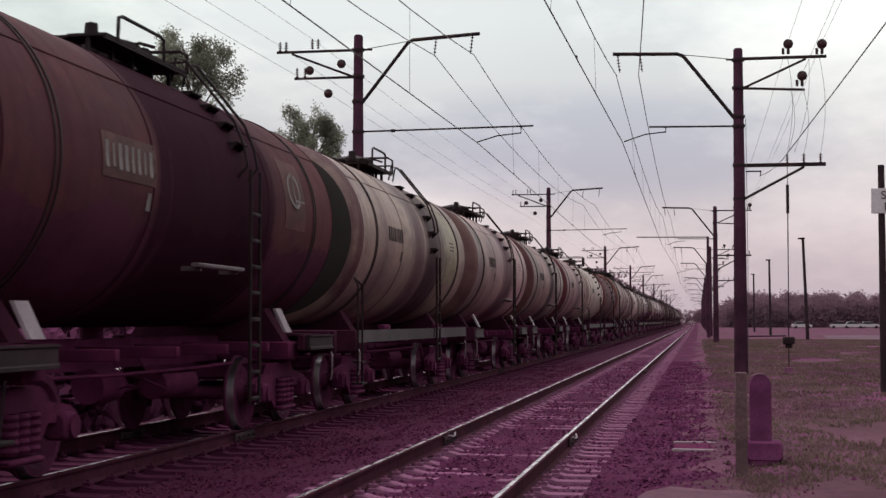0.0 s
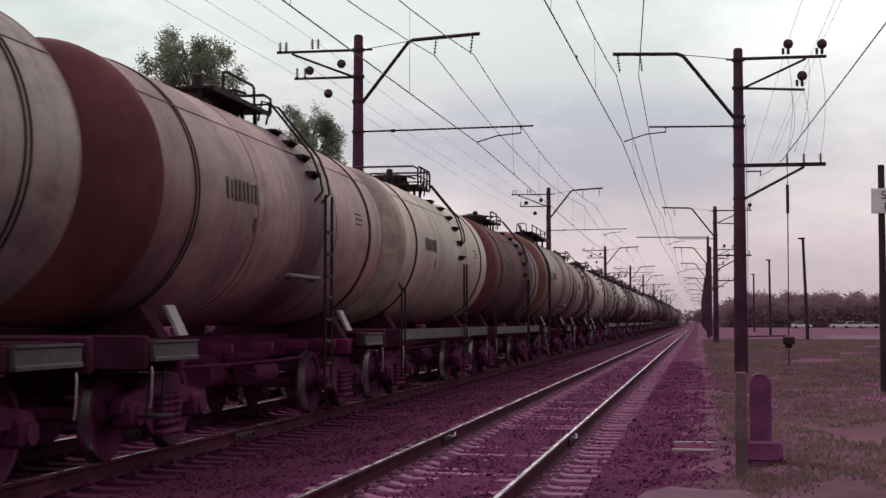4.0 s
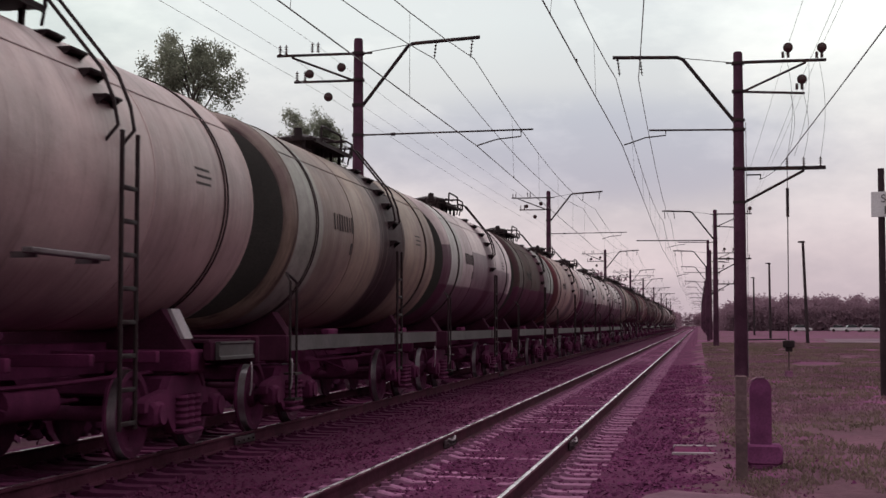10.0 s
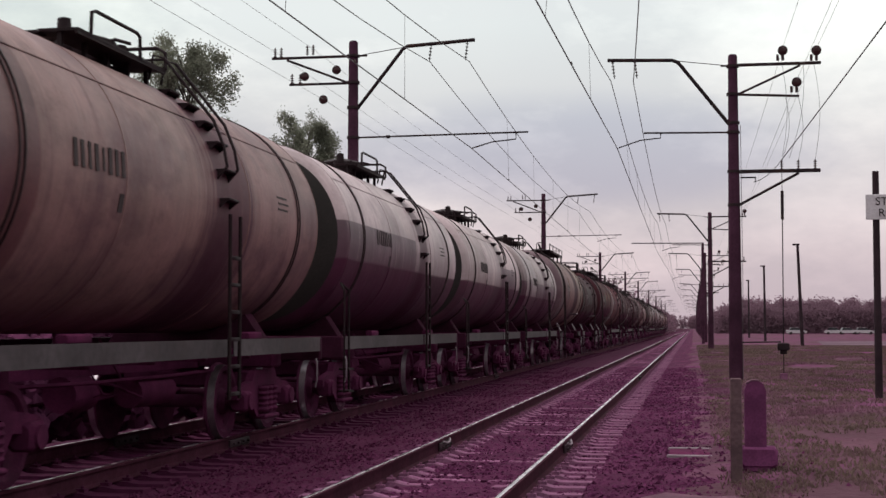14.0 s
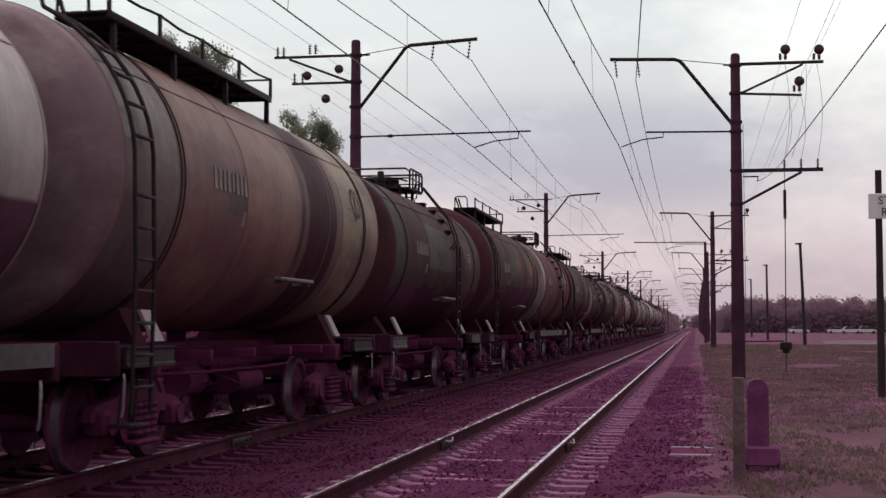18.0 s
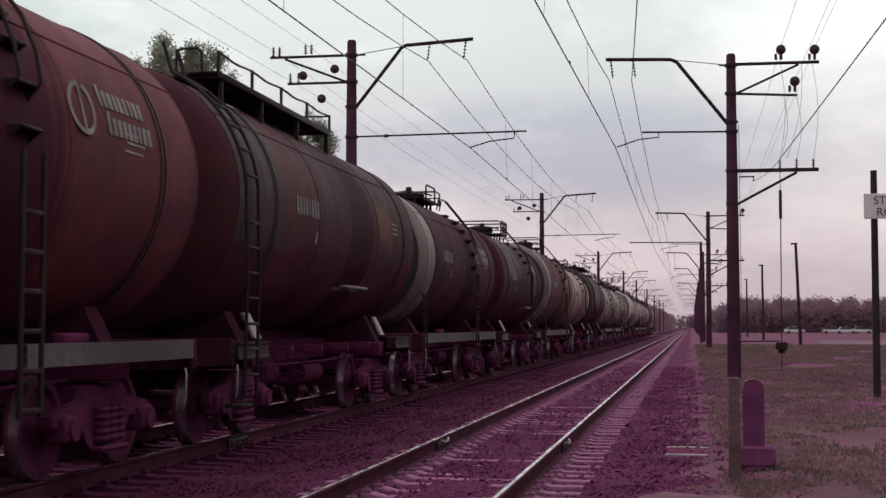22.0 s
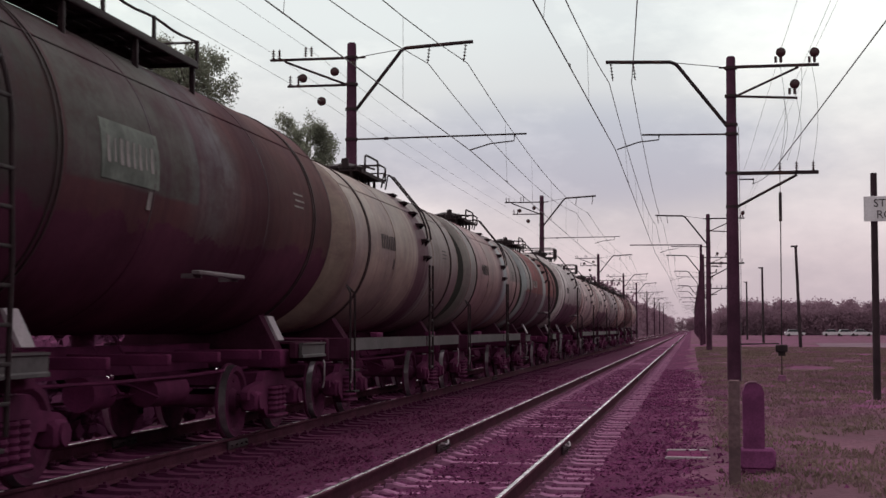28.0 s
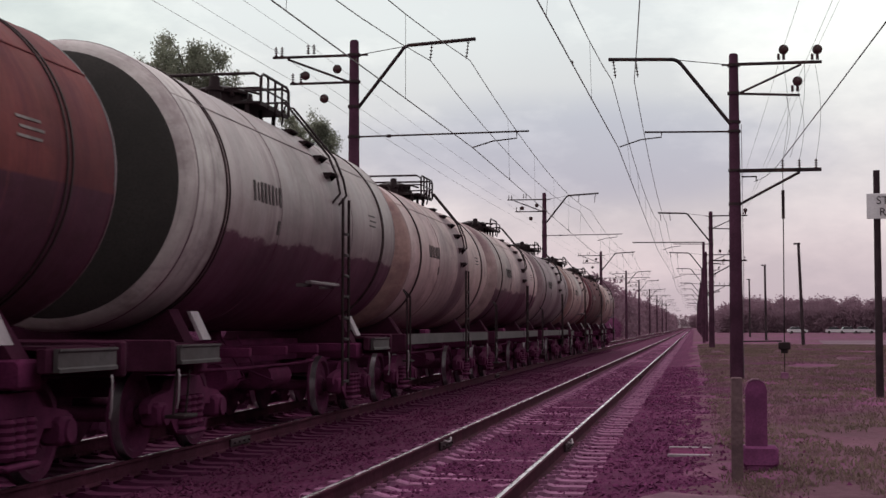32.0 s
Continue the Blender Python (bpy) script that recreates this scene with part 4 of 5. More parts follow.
wood("track_shrubs", spots, 9, SHRUB, "low shrubs added to fill the gaps under the train", 806, 0.22)


# ---- the tank train ----
PITCH = 12.02


def draw_barrel(s):
    s.lathe([(-TANK_N + i * (TANK_N + TANK_L) / 12, TANK_R) for i in range(13)], "y", 64)


def draw_end(s):
    prof = [(0.0, TANK_R), (0.07, TANK_R - 0.008), (0.15, TANK_R - 0.05), (0.23, TANK_R - 0.15), (0.30, TANK_R - 0.32), (0.36, TANK_R - 0.58), (0.40, TANK_R - 0.9), (0.425, TANK_R - 1.2), (0.43, 0.0)]
    prof = [(h * 0.86, r) for h, r in prof]
    s.lathe(prof, "y", 64, slots=[0, 0, 0, 1, 1, 1, 1, 1])


def draw_band(s):
    for y in (-0.05, 0.05):
        s.lathe([(y - 0.011, TANK_R - 0.01), (y - 0.011, TANK_R + 0.016), (y + 0.011, TANK_R + 0.016), (y + 0.011, TANK_R - 0.01)], "y", 64)


def draw_weld(s):
    s.lathe([(-0.014, TANK_R - 0.005), (-0.008, TANK_R + 0.007), (0.008, TANK_R + 0.007), (0.014, TANK_R - 0.005)], "y", 64)


def draw_long_weld(s):
    a = radians(38)
    for e in (-1, 1):
        p = ((TANK_R + 0.002) * math.cos(a) * e, (TANK_R + 0.002) * math.sin(a))
        s.tube((p[0], -TANK_N, p[1]), (p[0], TANK_L, p[1]), 0.010, 5)


def draw_hatch(s):
    s.lathe([(-0.12, 0.36), (0.24, 0.36), (0.24, 0.42), (0.28, 0.42), (0.31, 0.36), (0.37, 0.12), (0.38, 0.0)], "z", 24)
    for i in range(8):
        a = i * math.pi / 4
        s.box((0.40 * math.cos(a), 0.40 * math.sin(a), 0.24), (0.05, 0.05, 0.12))
    s.tube((0.42, 0, 0.30), (0.62, 0, 0.24), 0.02, 6)


def draw_valve(s):
    s.lathe([(-0.1, 0.09), (0.2, 0.09), (0.2, 0.13), (0.25, 0.13), (0.25, 0.08), (0.40, 0.07), (0.42, 0.0)], "z", 14)


def top_z(x):
    return math.sqrt(max(0.0, TANK_R ** 2 - x * x))


def draw_deck(length, wide):
    def draw(s):
        for e in (-1, 1):
            x = e * (wide / 2 - 0.22)
            low = top_z(abs(x)) - (TANK_R - 1.5)
            s.box((x, 0, 1.565), (0.44, length, 0.03))
            for i in range(int(length / 0.5) + 1):
                y = -length / 2 + 0.06 + i * (length - 0.12) / int(length / 0.5)
                s.box((x, y, (1.54 + low) / 2), (0.05, 0.05, 1.54 - low + 0.04))
            s.box((x + e * 0.2, 0, 1.55), (0.03, length, 0.06))
        for y in (-length / 2 + 0.2, length / 2 - 0.2):
            s.box((0, y, 1.56), (wide - 0.88, 0.34, 0.03))
    return draw


def draw_rail_hoop(length, wide, high, mid):
    """Side rail of a top platform, bent down at its ends."""
    def draw(s):
        x = wide / 2
        s.path([(x, -length / 2, 1.56), (x, -length / 2 + 0.02, 1.56 + high * 0.9), (x, -length / 2 + 0.12, 1.56 + high), (x, length / 2 - 0.12, 1.56 + high), (x, length / 2 - 0.02, 1.56 + high * 0.9), (x, length / 2, 1.56)], 0.022, 6)
        if mid:
            s.path([(x, -length / 2, 1.56 + high * 0.5), (x, length / 2, 1.56 + high * 0.5)], 0.016, 5)
    return draw


def draw_end_hoop(wide, high):
    def draw(s):
        s.path([(-wide / 2, 0, 1.56), (-wide / 2, 0, 1.5 + high), (-wide / 2 + 0.1, 0, 1.56 + high), (wide / 2 - 0.1, 0, 1.56 + high), (wide / 2, 0, 1.5 + high), (wide / 2, 0, 1.56)], 0.022, 6)
        s.path([(-wide / 2, 0, 1.56 + high * 0.5), (wide / 2, 0, 1.56 + high * 0.5)], 0.016, 5)
    return draw


def draw_upper_stringer(s):
    """A handrail that runs straight down from the platform and bends to the flank."""
    def at(a, out):
        return ((TANK_R + out) * math.sin(radians(a)), 0, (TANK_R + out) * math.cos(radians(a)))
    s.path([at(24, 0.06), at(22, 0.34), at(26, 0.36), at(57, 0.20), at(68, 0.17), at(76, 0.14), at(80, -0.01)], 0.018, 6)


def draw_flat_stringer(s):
    """A ladder rail that lies close along the curve of the tank."""
    pts = [((TANK_R + 0.07) * math.sin(radians(a)), 0, (TANK_R + 0.07) * math.cos(radians(a))) for a in range(26, 96, 6)]
    s.path([(0.62, 0, 1.86)] + pts + [(TANK_R + 0.09, 0, -1.0), (TANK_R + 0.06, 0, -2.35)], 0.024, 6)


WALK_LO, WALK_HI = -4.62, 0.92          # ends of the side walkways


def draw_walkway(s):
    """A plank walkway carried on legs beside the crown of the tank."""
    mid, long = (WALK_LO + WALK_HI) / 2, WALK_HI - WALK_LO
    for x in (0.50, 0.65, 0.80, 0.94):
        s.box((x, mid, 1.645), (0.135, long, 0.03), cut=0.006)
    for i in range(9):
        s.box((0.71, WALK_LO + 0.1 + i * (long - 0.2) / 8, 1.61), (0.58, 0.05, 0.05))
    for x in (0.43, 1.00):
        s.box((x, mid, 1.62), (0.03, long, 0.09), cut=0.008)


def draw_leg(x):
    def draw(s):
        z = top_z(abs(x))
        s.box((0, 0, (1.62 + z) / 2 - 0.02), (0.06, 0.06, 1.62 - z + 0.04), cut=0.008)
    return draw


def draw_wave_rail(s):
    """A low side rail that dips slightly between its posts."""
    s.path([(0, WALK_LO + i * (WALK_HI - WALK_LO) / 20, 1.90 - 0.03 * math.sin(i * math.pi / 5) ** 2) for i in range(21)], 0.016, 6)


def draw_tread(s):
    s.box((0.06, 0, 0.0), (0.16, 0.36, 0.03), cut=0.006)
    for y in (-0.17, 0.17):
        s.add([(-0.03, y - 0.006, -0.14), (-0.03, y + 0.006, -0.14), (0.14, y - 0.006, 0.0), (0.14, y + 0.006, 0.0), (-0.03, y - 0.006, 0.0), (-0.03, y + 0.006, 0.0)], [(0, 2, 4), (1, 5, 3), (0, 1, 3, 2), (2, 3, 5, 4), (0, 4, 5, 1)])


def draw_stringer(hi, lo):
    return lambda s: s.path([(0, 0, hi), (0, 0, lo)], 0.024, 6)


def draw_side_sill(lo, hi):
    def draw(s):
        z0, z1 = 1.085, 1.285
        prof = [(0.0, z0), (0.06, z0), (0.06, z0 + 0.02), (0.012, z0 + 0.02), (0.012, z1 - 0.02), (0.06, z1 - 0.02), (0.06, z1), (0.0, z1)]
        s.extrude([(-u, z) for u, z in prof], "y", lo, hi)
    return draw


def draw_centre_sill(s):
    prof = [(0.0, 0.89), (0.12, 0.89), (0.12, 0.91), (0.03, 0.91), (0.03, 1.21), (0.12, 1.21), (0.12, 1.23), (0.0, 1.23)]
    s.extrude([(u - 0.2, v) for u, v in prof], "y", -5.3, 5.3)


def draw_cross_bearer(s):
    s.box((0, 0, 1.10), (2.7, 0.10, 0.12), cut=0.01)


def draw_body_bolster(s):
    s.box((0, 0, 1.02), (2.5, 0.42, 0.26), cut=0.03)


def draw_end_beam(s):
    s.box((0, 0, 1.12), (2.95, 0.12, 0.34), cut=0.02)
    s.box((0, 0.12, 1.06), (0.5, 0.2, 0.36), cut=0.03)


def draw_coupler(s):
    s.box((0, -0.16, 1.03), (0.18, 0.40, 0.2), cut=0.03)
    s.extrude([(-0.2, 0.16), (-0.24, 0.40), (-0.10, 0.36), (-0.02, 0.28), (0.02, 0.34), (0.24, 0.30), (0.2, 0.10)], "z", 0.88, 1.20)
    s.path([(0.3, -0.1, 1.0), (0.32, 0.15, 0.72), (0.25, 0.42, 0.66)], 0.03, 6)


def draw_saddle(s):
    """A cradle block between frame and tank."""
    z = []
    for a in range(-34, 35, 4):
        z.append((TANK_R * 1.004 * math.sin(radians(a)), TANK_Z - TANK_R * 1.004 * math.cos(radians(a))))
    s.extrude([(1.15, 1.15)] + z[::-1] + [(-1.15, 1.15)], "y", -0.16, 0.16)


def draw_brace(s):
    """A pale cradle plate that leans in towards the tank."""
    s.add([(0.14, -0.13, 0.04), (0.14, 0.13, 0.04), (-0.02, 0.13, 0.36), (-0.02, -0.13, 0.36), (0.10, -0.13, 0.04), (0.10, 0.13, 0.04), (-0.06, 0.13, 0.36), (-0.06, -0.13, 0.36)],
          [(0, 1, 2, 3), (7, 6, 5, 4), (0, 4, 5, 1), (1, 5, 6, 2), (2, 6, 7, 3), (3, 7, 4, 0)])


def draw_side_frame(s):
    """Cast side frame of a bogie with its windows, springs and axle boxes."""
    top = [(-1.18, 0.60), (-1.05, 0.66), (-0.55, 0.72), (-0.42, 0.86), (0.42, 0.86), (0.55, 0.72), (1.05, 0.66), (1.18, 0.60), (1.18, 0.50), (0.95, 0.50), (0.60, 0.52), (0.42, 0.30), (0.30, 0.22), (-0.30, 0.22), (-0.42, 0.30), (-0.60, 0.52), (-0.95, 0.50), (-1.18, 0.50)]
    s.extrude([(u, v) for u, v in top], "x", -0.05, 0.05)
    for y in (-0.925, 0.925):
        s.box((0.02, y, 0.475), (0.24, 0.30, 0.26), cut=0.04)
        s.tube((0.10, y, 0.475), (0.17, y, 0.475), 0.11, 12)
    for y in (-0.2, 0.0, 0.2):
        for k in range(5):
            s.lathe([(0.30 + k * 0.07, 0.075), (0.335 + k * 0.07, 0.095), (0.37 + k * 0.07, 0.075)], "z", 10, (0.08, y, 0))
    s.box((0.04, 0, 0.24), (0.26, 0.62, 0.06), cut=0.02)


def draw_bolster(s):
    s.box((0, 0, 0.74), (2.1, 0.42, 0.24), cut=0.05).tube((0, 0, 0.82), (0, 0, 0.95), 0.22, 16)
    for e in (-1, 1):
        s.tube((e * 0.6, -0.45, 0.42), (e * 0.6, 0.45, 0.42), 0.03, 6)
        s.box((e * 0.78, -0.42, 0.47), (0.12, 0.05, 0.3), cut=0.01).box((e * 0.78, 0.42, 0.47), (0.12, 0.05, 0.3), cut=0.01)


def draw_wheelset(s):
    for e in (-1, 1):
        n = 36
        prof = [(0.70, 0.10), (0.70, 0.13), (0.735, 0.17), (0.74, 0.36), (0.715, 0.40), (0.715, 0.503), (0.745, 0.503), (0.755, 0.478), (0.845, 0.470), (0.845, 0.40), (0.80, 0.36), (0.785, 0.17), (0.86, 0.13), (0.86, 0.10)]
        s.lathe([(h * e, r) for h, r in prof], "x", n, slots=[0, 0, 0, 0, 0, 0, 0, 1, 0, 0, 0, 0, 0])
        for i in range(4):
            a = i * math.pi / 2
            s.box((e * 0.79, 0.27 * math.cos(a), 0.27 * math.sin(a)), (0.02, 0.05, 0.05))
    s.tube((-0.98, 0, 0), (0.98, 0, 0), 0.085, 14)


def draw_brake(s):
    s.tube((0.3, -0.75, 0.72), (0.3, -0.15, 0.72), 0.19, 16)
    s.tube((0.62, 0.3, 0.70), (0.62, 1.35, 0.70), 0.17, 16)
    s.path([(0.3, -0.1, 0.72), (0.34, 1.0, 0.62), (0.2, 3.0, 0.62)], 0.025, 6)
    s.path([(0.75, -5.2, 0.92), (0.75, -1.0, 0.86), (0.75, 1.4, 0.86), (0.75, 5.2, 0.92)], 0.022, 6)
    s.path([(-0.1, -3.4, 0.60), (-0.1, 3.4, 0.60)], 0.02, 6)


def draw_drain(s):
    s.tube((0, 0, 1.45), (0, 0, 0.86), 0.14, 14, 0.11)
    s.tube((0, 0, 0.86), (0, 0, 0.70), 0.17, 14, 0.15)
    s.path([(0.16, 0.0, 0.85), (0.55, 0.02, 0.80), (0.9, 0.05, 0.66)], 0.018, 6)
    for y in (-0.35, 0.35):
        s.path([(0.25, y, 1.3), (0.6, y, 0.72), (0.25, y * 0.6, 0.60)], 0.014, 5)


def draw_corner_rail(s):
    for y in (-0.15, 0.15):
        s.path([(0, y, 0.42), (0, y, 2.0)], 0.02, 6)
    s.path([(0, -0.15, 2.0), (-0.1, 0.0, 2.12), (0, 0.15, 2.0)], 0.018, 6)
    for z in (0.44, 0.78):
        s.box((0, 0, z), (0.16, 0.34, 0.03))


def draw_grab(s):
    """A bent grab iron on the end of the frame."""
    s.path([(0, 0, 0.98), (0.03, -0.05, 0.92), (0.03, -0.07, 0.66), (0.0, -0.04, 0.58)], 0.011, 6)


def draw_step_box(s):
    s.box((0, 0, 0.02), (0.22, 0.42, 0.04), cut=0.006)
    for y in (-0.19, 0.19):
        s.path([(-0.02, y, 0.0), (0.02, y, 0.5)], 0.014, 5)


def draw_side_bar(s):
    s.box((0, 0, 0), (0.10, 1.5, 0.05), cut=0.01)
    for y in (-0.6, 0.6):
        s.box((-0.1, y, -0.03), (0.22, 0.04, 0.05))


def draw_end_frame(s):
    """Short end frame of a wagon without long sills."""
    for e in (-1, 1):
        s.box((e * 1.36, 0, 1.13), (0.10, 1.55, 0.22), cut=0.015)
        s.box((e * 0.8, 0.62, 1.2), (1.2, 0.12, 0.12))
    s.box((0, 0.1, 1.235), (2.6, 1.3, 0.03))


def draw_tray(s):
    s.extrude([(-0.03, 1.03), (0.03, 1.03), (0.03, 1.06), (0.012, 1.075), (0.012, 1.20), (0.03, 1.215), (0.03, 1.235), (-0.03, 1.235)], "y", -0.62, 0.62)


def mirrored(draw):
    """Corners and faces of a drawn shape, flipped across the wagon."""
    s = Shape()
    draw(s)
    return [(-x, y, z) for x, y, z in s.v], [f[::-1] for f in s.f]


def on_tank(y, a, out=0.004):
    """A place on the tank's flank, a degrees down from its top."""
    return ((TANK_R + out) * math.sin(radians(a)), y, TANK_Z + (TANK_R + out) * math.cos(radians(a)))


def draw_mark(wide, high):
    """One upright bar in the place of a character."""
    return lambda s: s.box((0, 0, 0), (0.004, wide, high), cut=0.0)


def draw_panel(wide, high):
    def draw(s):
        n = 6
        vs, fs = [], []
        for i in range(n + 1):
            a = radians(-high / 2 / TANK_R * 57.3 + i * high / TANK_R * 57.3 / n)
            for y in (-wide / 2, wide / 2):
                vs.append(((TANK_R + 0.006) * math.cos(a), y, (TANK_R + 0.006) * math.sin(a)))
                vs.append(((TANK_R - 0.01) * math.cos(a), y, (TANK_R - 0.01) * math.sin(a)))
        for i in range(n):
            o = i * 4
            fs += [(o, o + 2, o + 6, o + 4), (o, o + 4, o + 5, o + 1), (o + 2, o + 3, o + 7, o + 6)]
        fs += [(0, 1, 3, 2), (n * 4, n * 4 + 2, n * 4 + 3, n * 4 + 1)]
        s.add(vs, fs)
    return draw


def draw_letters(count, tall):
    """A row of plain bars in the place of a word."""
    def draw(s):
        for i in range(count):
            s.box((0, (i - count / 2) * tall * 0.7, 0 if i else tall * 0.12), (0.004, tall * (0.5 if i % 3 else 0.36), tall * (1.0 if i else 1.3)))
    return draw


def draw_emblem(s):
    """A plain ring with an upright stroke."""
    n = 20
    vs, fs = [], []
    for i in range(n):
        a = 2 * math.pi * i / n
        for r in (0.20, 0.25):
            vs.append((0.0, r * 1.1 * math.cos(a), r * math.sin(a)))
    for i in range(n):
        j = (i + 1) % n
        if i != 4:
            fs.append((2 * i, 2 * i + 1, 2 * j + 1, 2 * j))
    s.add(vs, fs)
    s.box((0, 0, -0.02), (0.006, 0.035, 0.44))


WHITE, TAN, PINK = (0.385, 0.335, 0.335), (0.235, 0.152, 0.140), (0.290, 0.216, 0.212)
# dark tones purpled in place of the veil over the train
BROWN, RED, DARK, GREY, GREEN, MAROON = (0.082, 0.025, 0.032), (0.100, 0.031, 0.035), (0.038, 0.0115, 0.017), (0.165, 0.126, 0.136), (0.036, 0.026, 0.026), (0.064, 0.0175, 0.037)
SOOT, LIGHT, BLACK, UMBER = (0.028, 0.0225, 0.022), (0.140, 0.116, 0.114), (0.027, 0.0085, 0.016), (0.060, 0.018, 0.034)


def wagon(k, col, words, form="framed", end=None, collar=None, deck="low", spills=(), zones=(), skirt=None, rusty=0.35, ink=True, sill="pale", panels=(), emblem=None, gloss=0.42, number=True, head=None, film=0.5, letters=(), deck_at=None, dark_emblem=False, wide_tank=False):
    global TANK_R, TANK_Z, TANK_N
    TANK_R, TANK_Z = (1.60, 2.96) if deck == "big" or wide_tank else (1.50, 2.86)      # some wagons carry wider tanks
    TANK_N = 5.55 if deck == "big" else 5.02
    w = thing("tank_wagon", words, "tank wagon", (L_TRACK, 0, 0), group="tank wagons of the train")
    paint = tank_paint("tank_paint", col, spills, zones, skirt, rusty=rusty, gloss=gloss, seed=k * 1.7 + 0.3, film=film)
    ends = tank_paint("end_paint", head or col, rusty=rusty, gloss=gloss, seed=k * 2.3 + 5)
    part("barrel", made("barrel", draw_barrel, PALE), w, "", (0, 0, TANK_Z), paint=paint)
    c = tank_paint("collar_paint", collar, rusty=0.25, seed=k + 9.0) if collar else None
    rim = c or (paint if end else ends)
    near = plain("dark_end_paint", end, 0.75, scale=1.2, low=0.8, high=1.2) if end else ends
    part("tank_end", made("tank_end", draw_end, [PALE, PALE]), w, "dark painted domed end" if end else "", (0, -TANK_N, TANK_Z), (0, 0, 180), paint=(rim, near))
    part("tank_end", made("tank_end", draw_end, [PALE, PALE]), w, "", (0, TANK_L, TANK_Z), paint=(ends, near))
    if collar:
        part("collar", made("collar", lambda s: s.lathe([(0, TANK_R), (0.0, TANK_R + 0.006), (0.85, TANK_R + 0.006), (0.85, TANK_R)], "y", 64), PALE), w, "pale painted collar", (0, -TANK_L + 0.01, TANK_Z), paint=c)
    for y in (-4.05, 4.05):
        part("strap", made("strap", draw_band, SEAM), w, "pair of dark steel straps", (0, y, TANK_Z))
    weld = made("weld", draw_weld, PALE)
    for y in (-TANK_N, -1.9, 1.9, TANK_L):
        part("weld_seam", weld, w, "", (0, y, TANK_Z), paint=paint)
    part("long_seam", made("long_seam", draw_long_weld, PALE), w, "", (0, 0, TANK_Z), paint=paint)
    part("hatch", made("hatch", draw_hatch, LADDER), w, "round bolted filling hatch", (0, 0.25, TANK_Z + TANK_R))
    for y in (-0.55, 0.95):
        part("valve", made("valve", draw_valve, LADDER), w, "", (0.2, y, TANK_Z + TANK_R - 0.03))
    # platform with its railing
    if deck == "big":
        for side in (0, 180):
            d = part("platform", made("walkway:%d" % side, lambda s: draw_walkway(s) if not side else s.add(*mirrored(draw_walkway)), LADDER), w, "long dark walkway on legs beside the hatch", (0, 0, TANK_Z))
            e = -1 if side else 1
            for y in (-4.4, -2.7, -0.9, 0.85):
                part("leg", made("walkway_leg", draw_leg(0.96), LADDER), d, "", (e * 0.96, y, 0))
            part("handrail", made("wave_rail", draw_wave_rail, LADDER), d, "", (e * 1.0, 0, 0))
            for i in range(5):
                part("post", made("walk_post", lambda s: s.box((0, 0, 1.78), (0.03, 0.055, 0.27)), LADDER), d, "", (e * 1.0, WALK_LO + 0.02 + i * (WALK_HI - WALK_LO - 0.04) / 4, 0))
            part("end_rail", made("walk_hoop", lambda s: s.path([(-0.26, 0, 1.65), (-0.26, 0, 1.90), (-0.20, 0, 1.95), (0.02, 0, 1.95), (0.07, 0, 1.90), (0.08, 0, 1.65)], 0.018, 6), LADDER), d, "", (e * 0.72, WALK_LO - 0.02, 0))
            part("end_rail", made("walk_end", lambda s: s.path([(-0.28, 0, 1.65), (-0.28, 0, 1.90), (0.28, 0, 1.90), (0.28, 0, 1.65)], 0.016, 6), LADDER), d, "", (e * 0.72, WALK_HI, 0))
        flat = made("flat_stringer", draw_flat_stringer, LADDER)
        lad = part("ladder", flat, w, "narrow steel ladder lying along the tank", (0, -5.50, TANK_Z))
        part("stringer", flat, lad, "", (0, 0.46, 0))
        rung = made("flat_rung", lambda s: s.box((0, 0, 0), (0.03, 0.46, 0.035), cut=0.006), LADDER)
        for a in range(26, 91, 11):
            part("rung", rung, lad, "", ((TANK_R + 0.07) * math.sin(radians(a)), 0.23, (TANK_R + 0.07) * math.cos(radians(a))))
        for i in range(1, 8):
            part("rung", rung, lad, "", (TANK_R + 0.08, 0.23, -0.3 * i))
    else:
        length, wide, high = {"low": (2.4, 1.5, 0.27), "box": (1.4, 1.5, 0.42), "hoop": (2.1, 1.4, 0.33)}[deck]
        d = part("platform", made("platform:" + deck, draw_deck(length, wide), LADDER), w, "dark grated platform round the hatch", (0, deck_at if deck_at is not None else 0.55 if deck == "box" else -0.2, TANK_Z + TANK_R - 1.5))
        if deck == "box":
            for e in (0, 180):
                part("handrail", made("handrail:box", draw_rail_hoop(length, wide, high, True), LADDER), d, "", (0, 0, 0), (0, 0, e))
            for y in (-length / 2, length / 2):
                part("end_rail", made("end_rail:box", draw_end_hoop(wide, high), LADDER), d, "", (0, y, 0))
            post = made("rail_post:box", lambda s: s.tube((0, 0, 1.5), (0, 0, 1.56 + high), 0.02, 6), LADDER)
            for i in range(1, 4):
                part("post", post, d, "", (wide / 2, -length / 2 + i * length / 4, 0))
        else:
            for e in (0, 180):
                part("handrail", made("handrail:" + deck, draw_rail_hoop(length * 0.55, wide, high, False), LADDER), d, "", (0, length * 0.1 * (1 if e else -1), 0), (0, 0, e))
            part("end_rail", made("end_rail:" + deck, draw_end_hoop(wide, high), LADDER), d, "", (0, length / 2 - 0.02, 0))
        # stepped ladder on the near flank
        curve = made("ladder_curve", draw_upper_stringer, LADDER)
        at, broad = 0.95, 0.19
        lad = part("ladder", curve, w, "steel ladder with bent handrails", (0, at - broad, TANK_Z))
        part("handrail", curve, lad, "", (0, broad * 2, 0))
        tread = made("tread", draw_tread, LADDER)
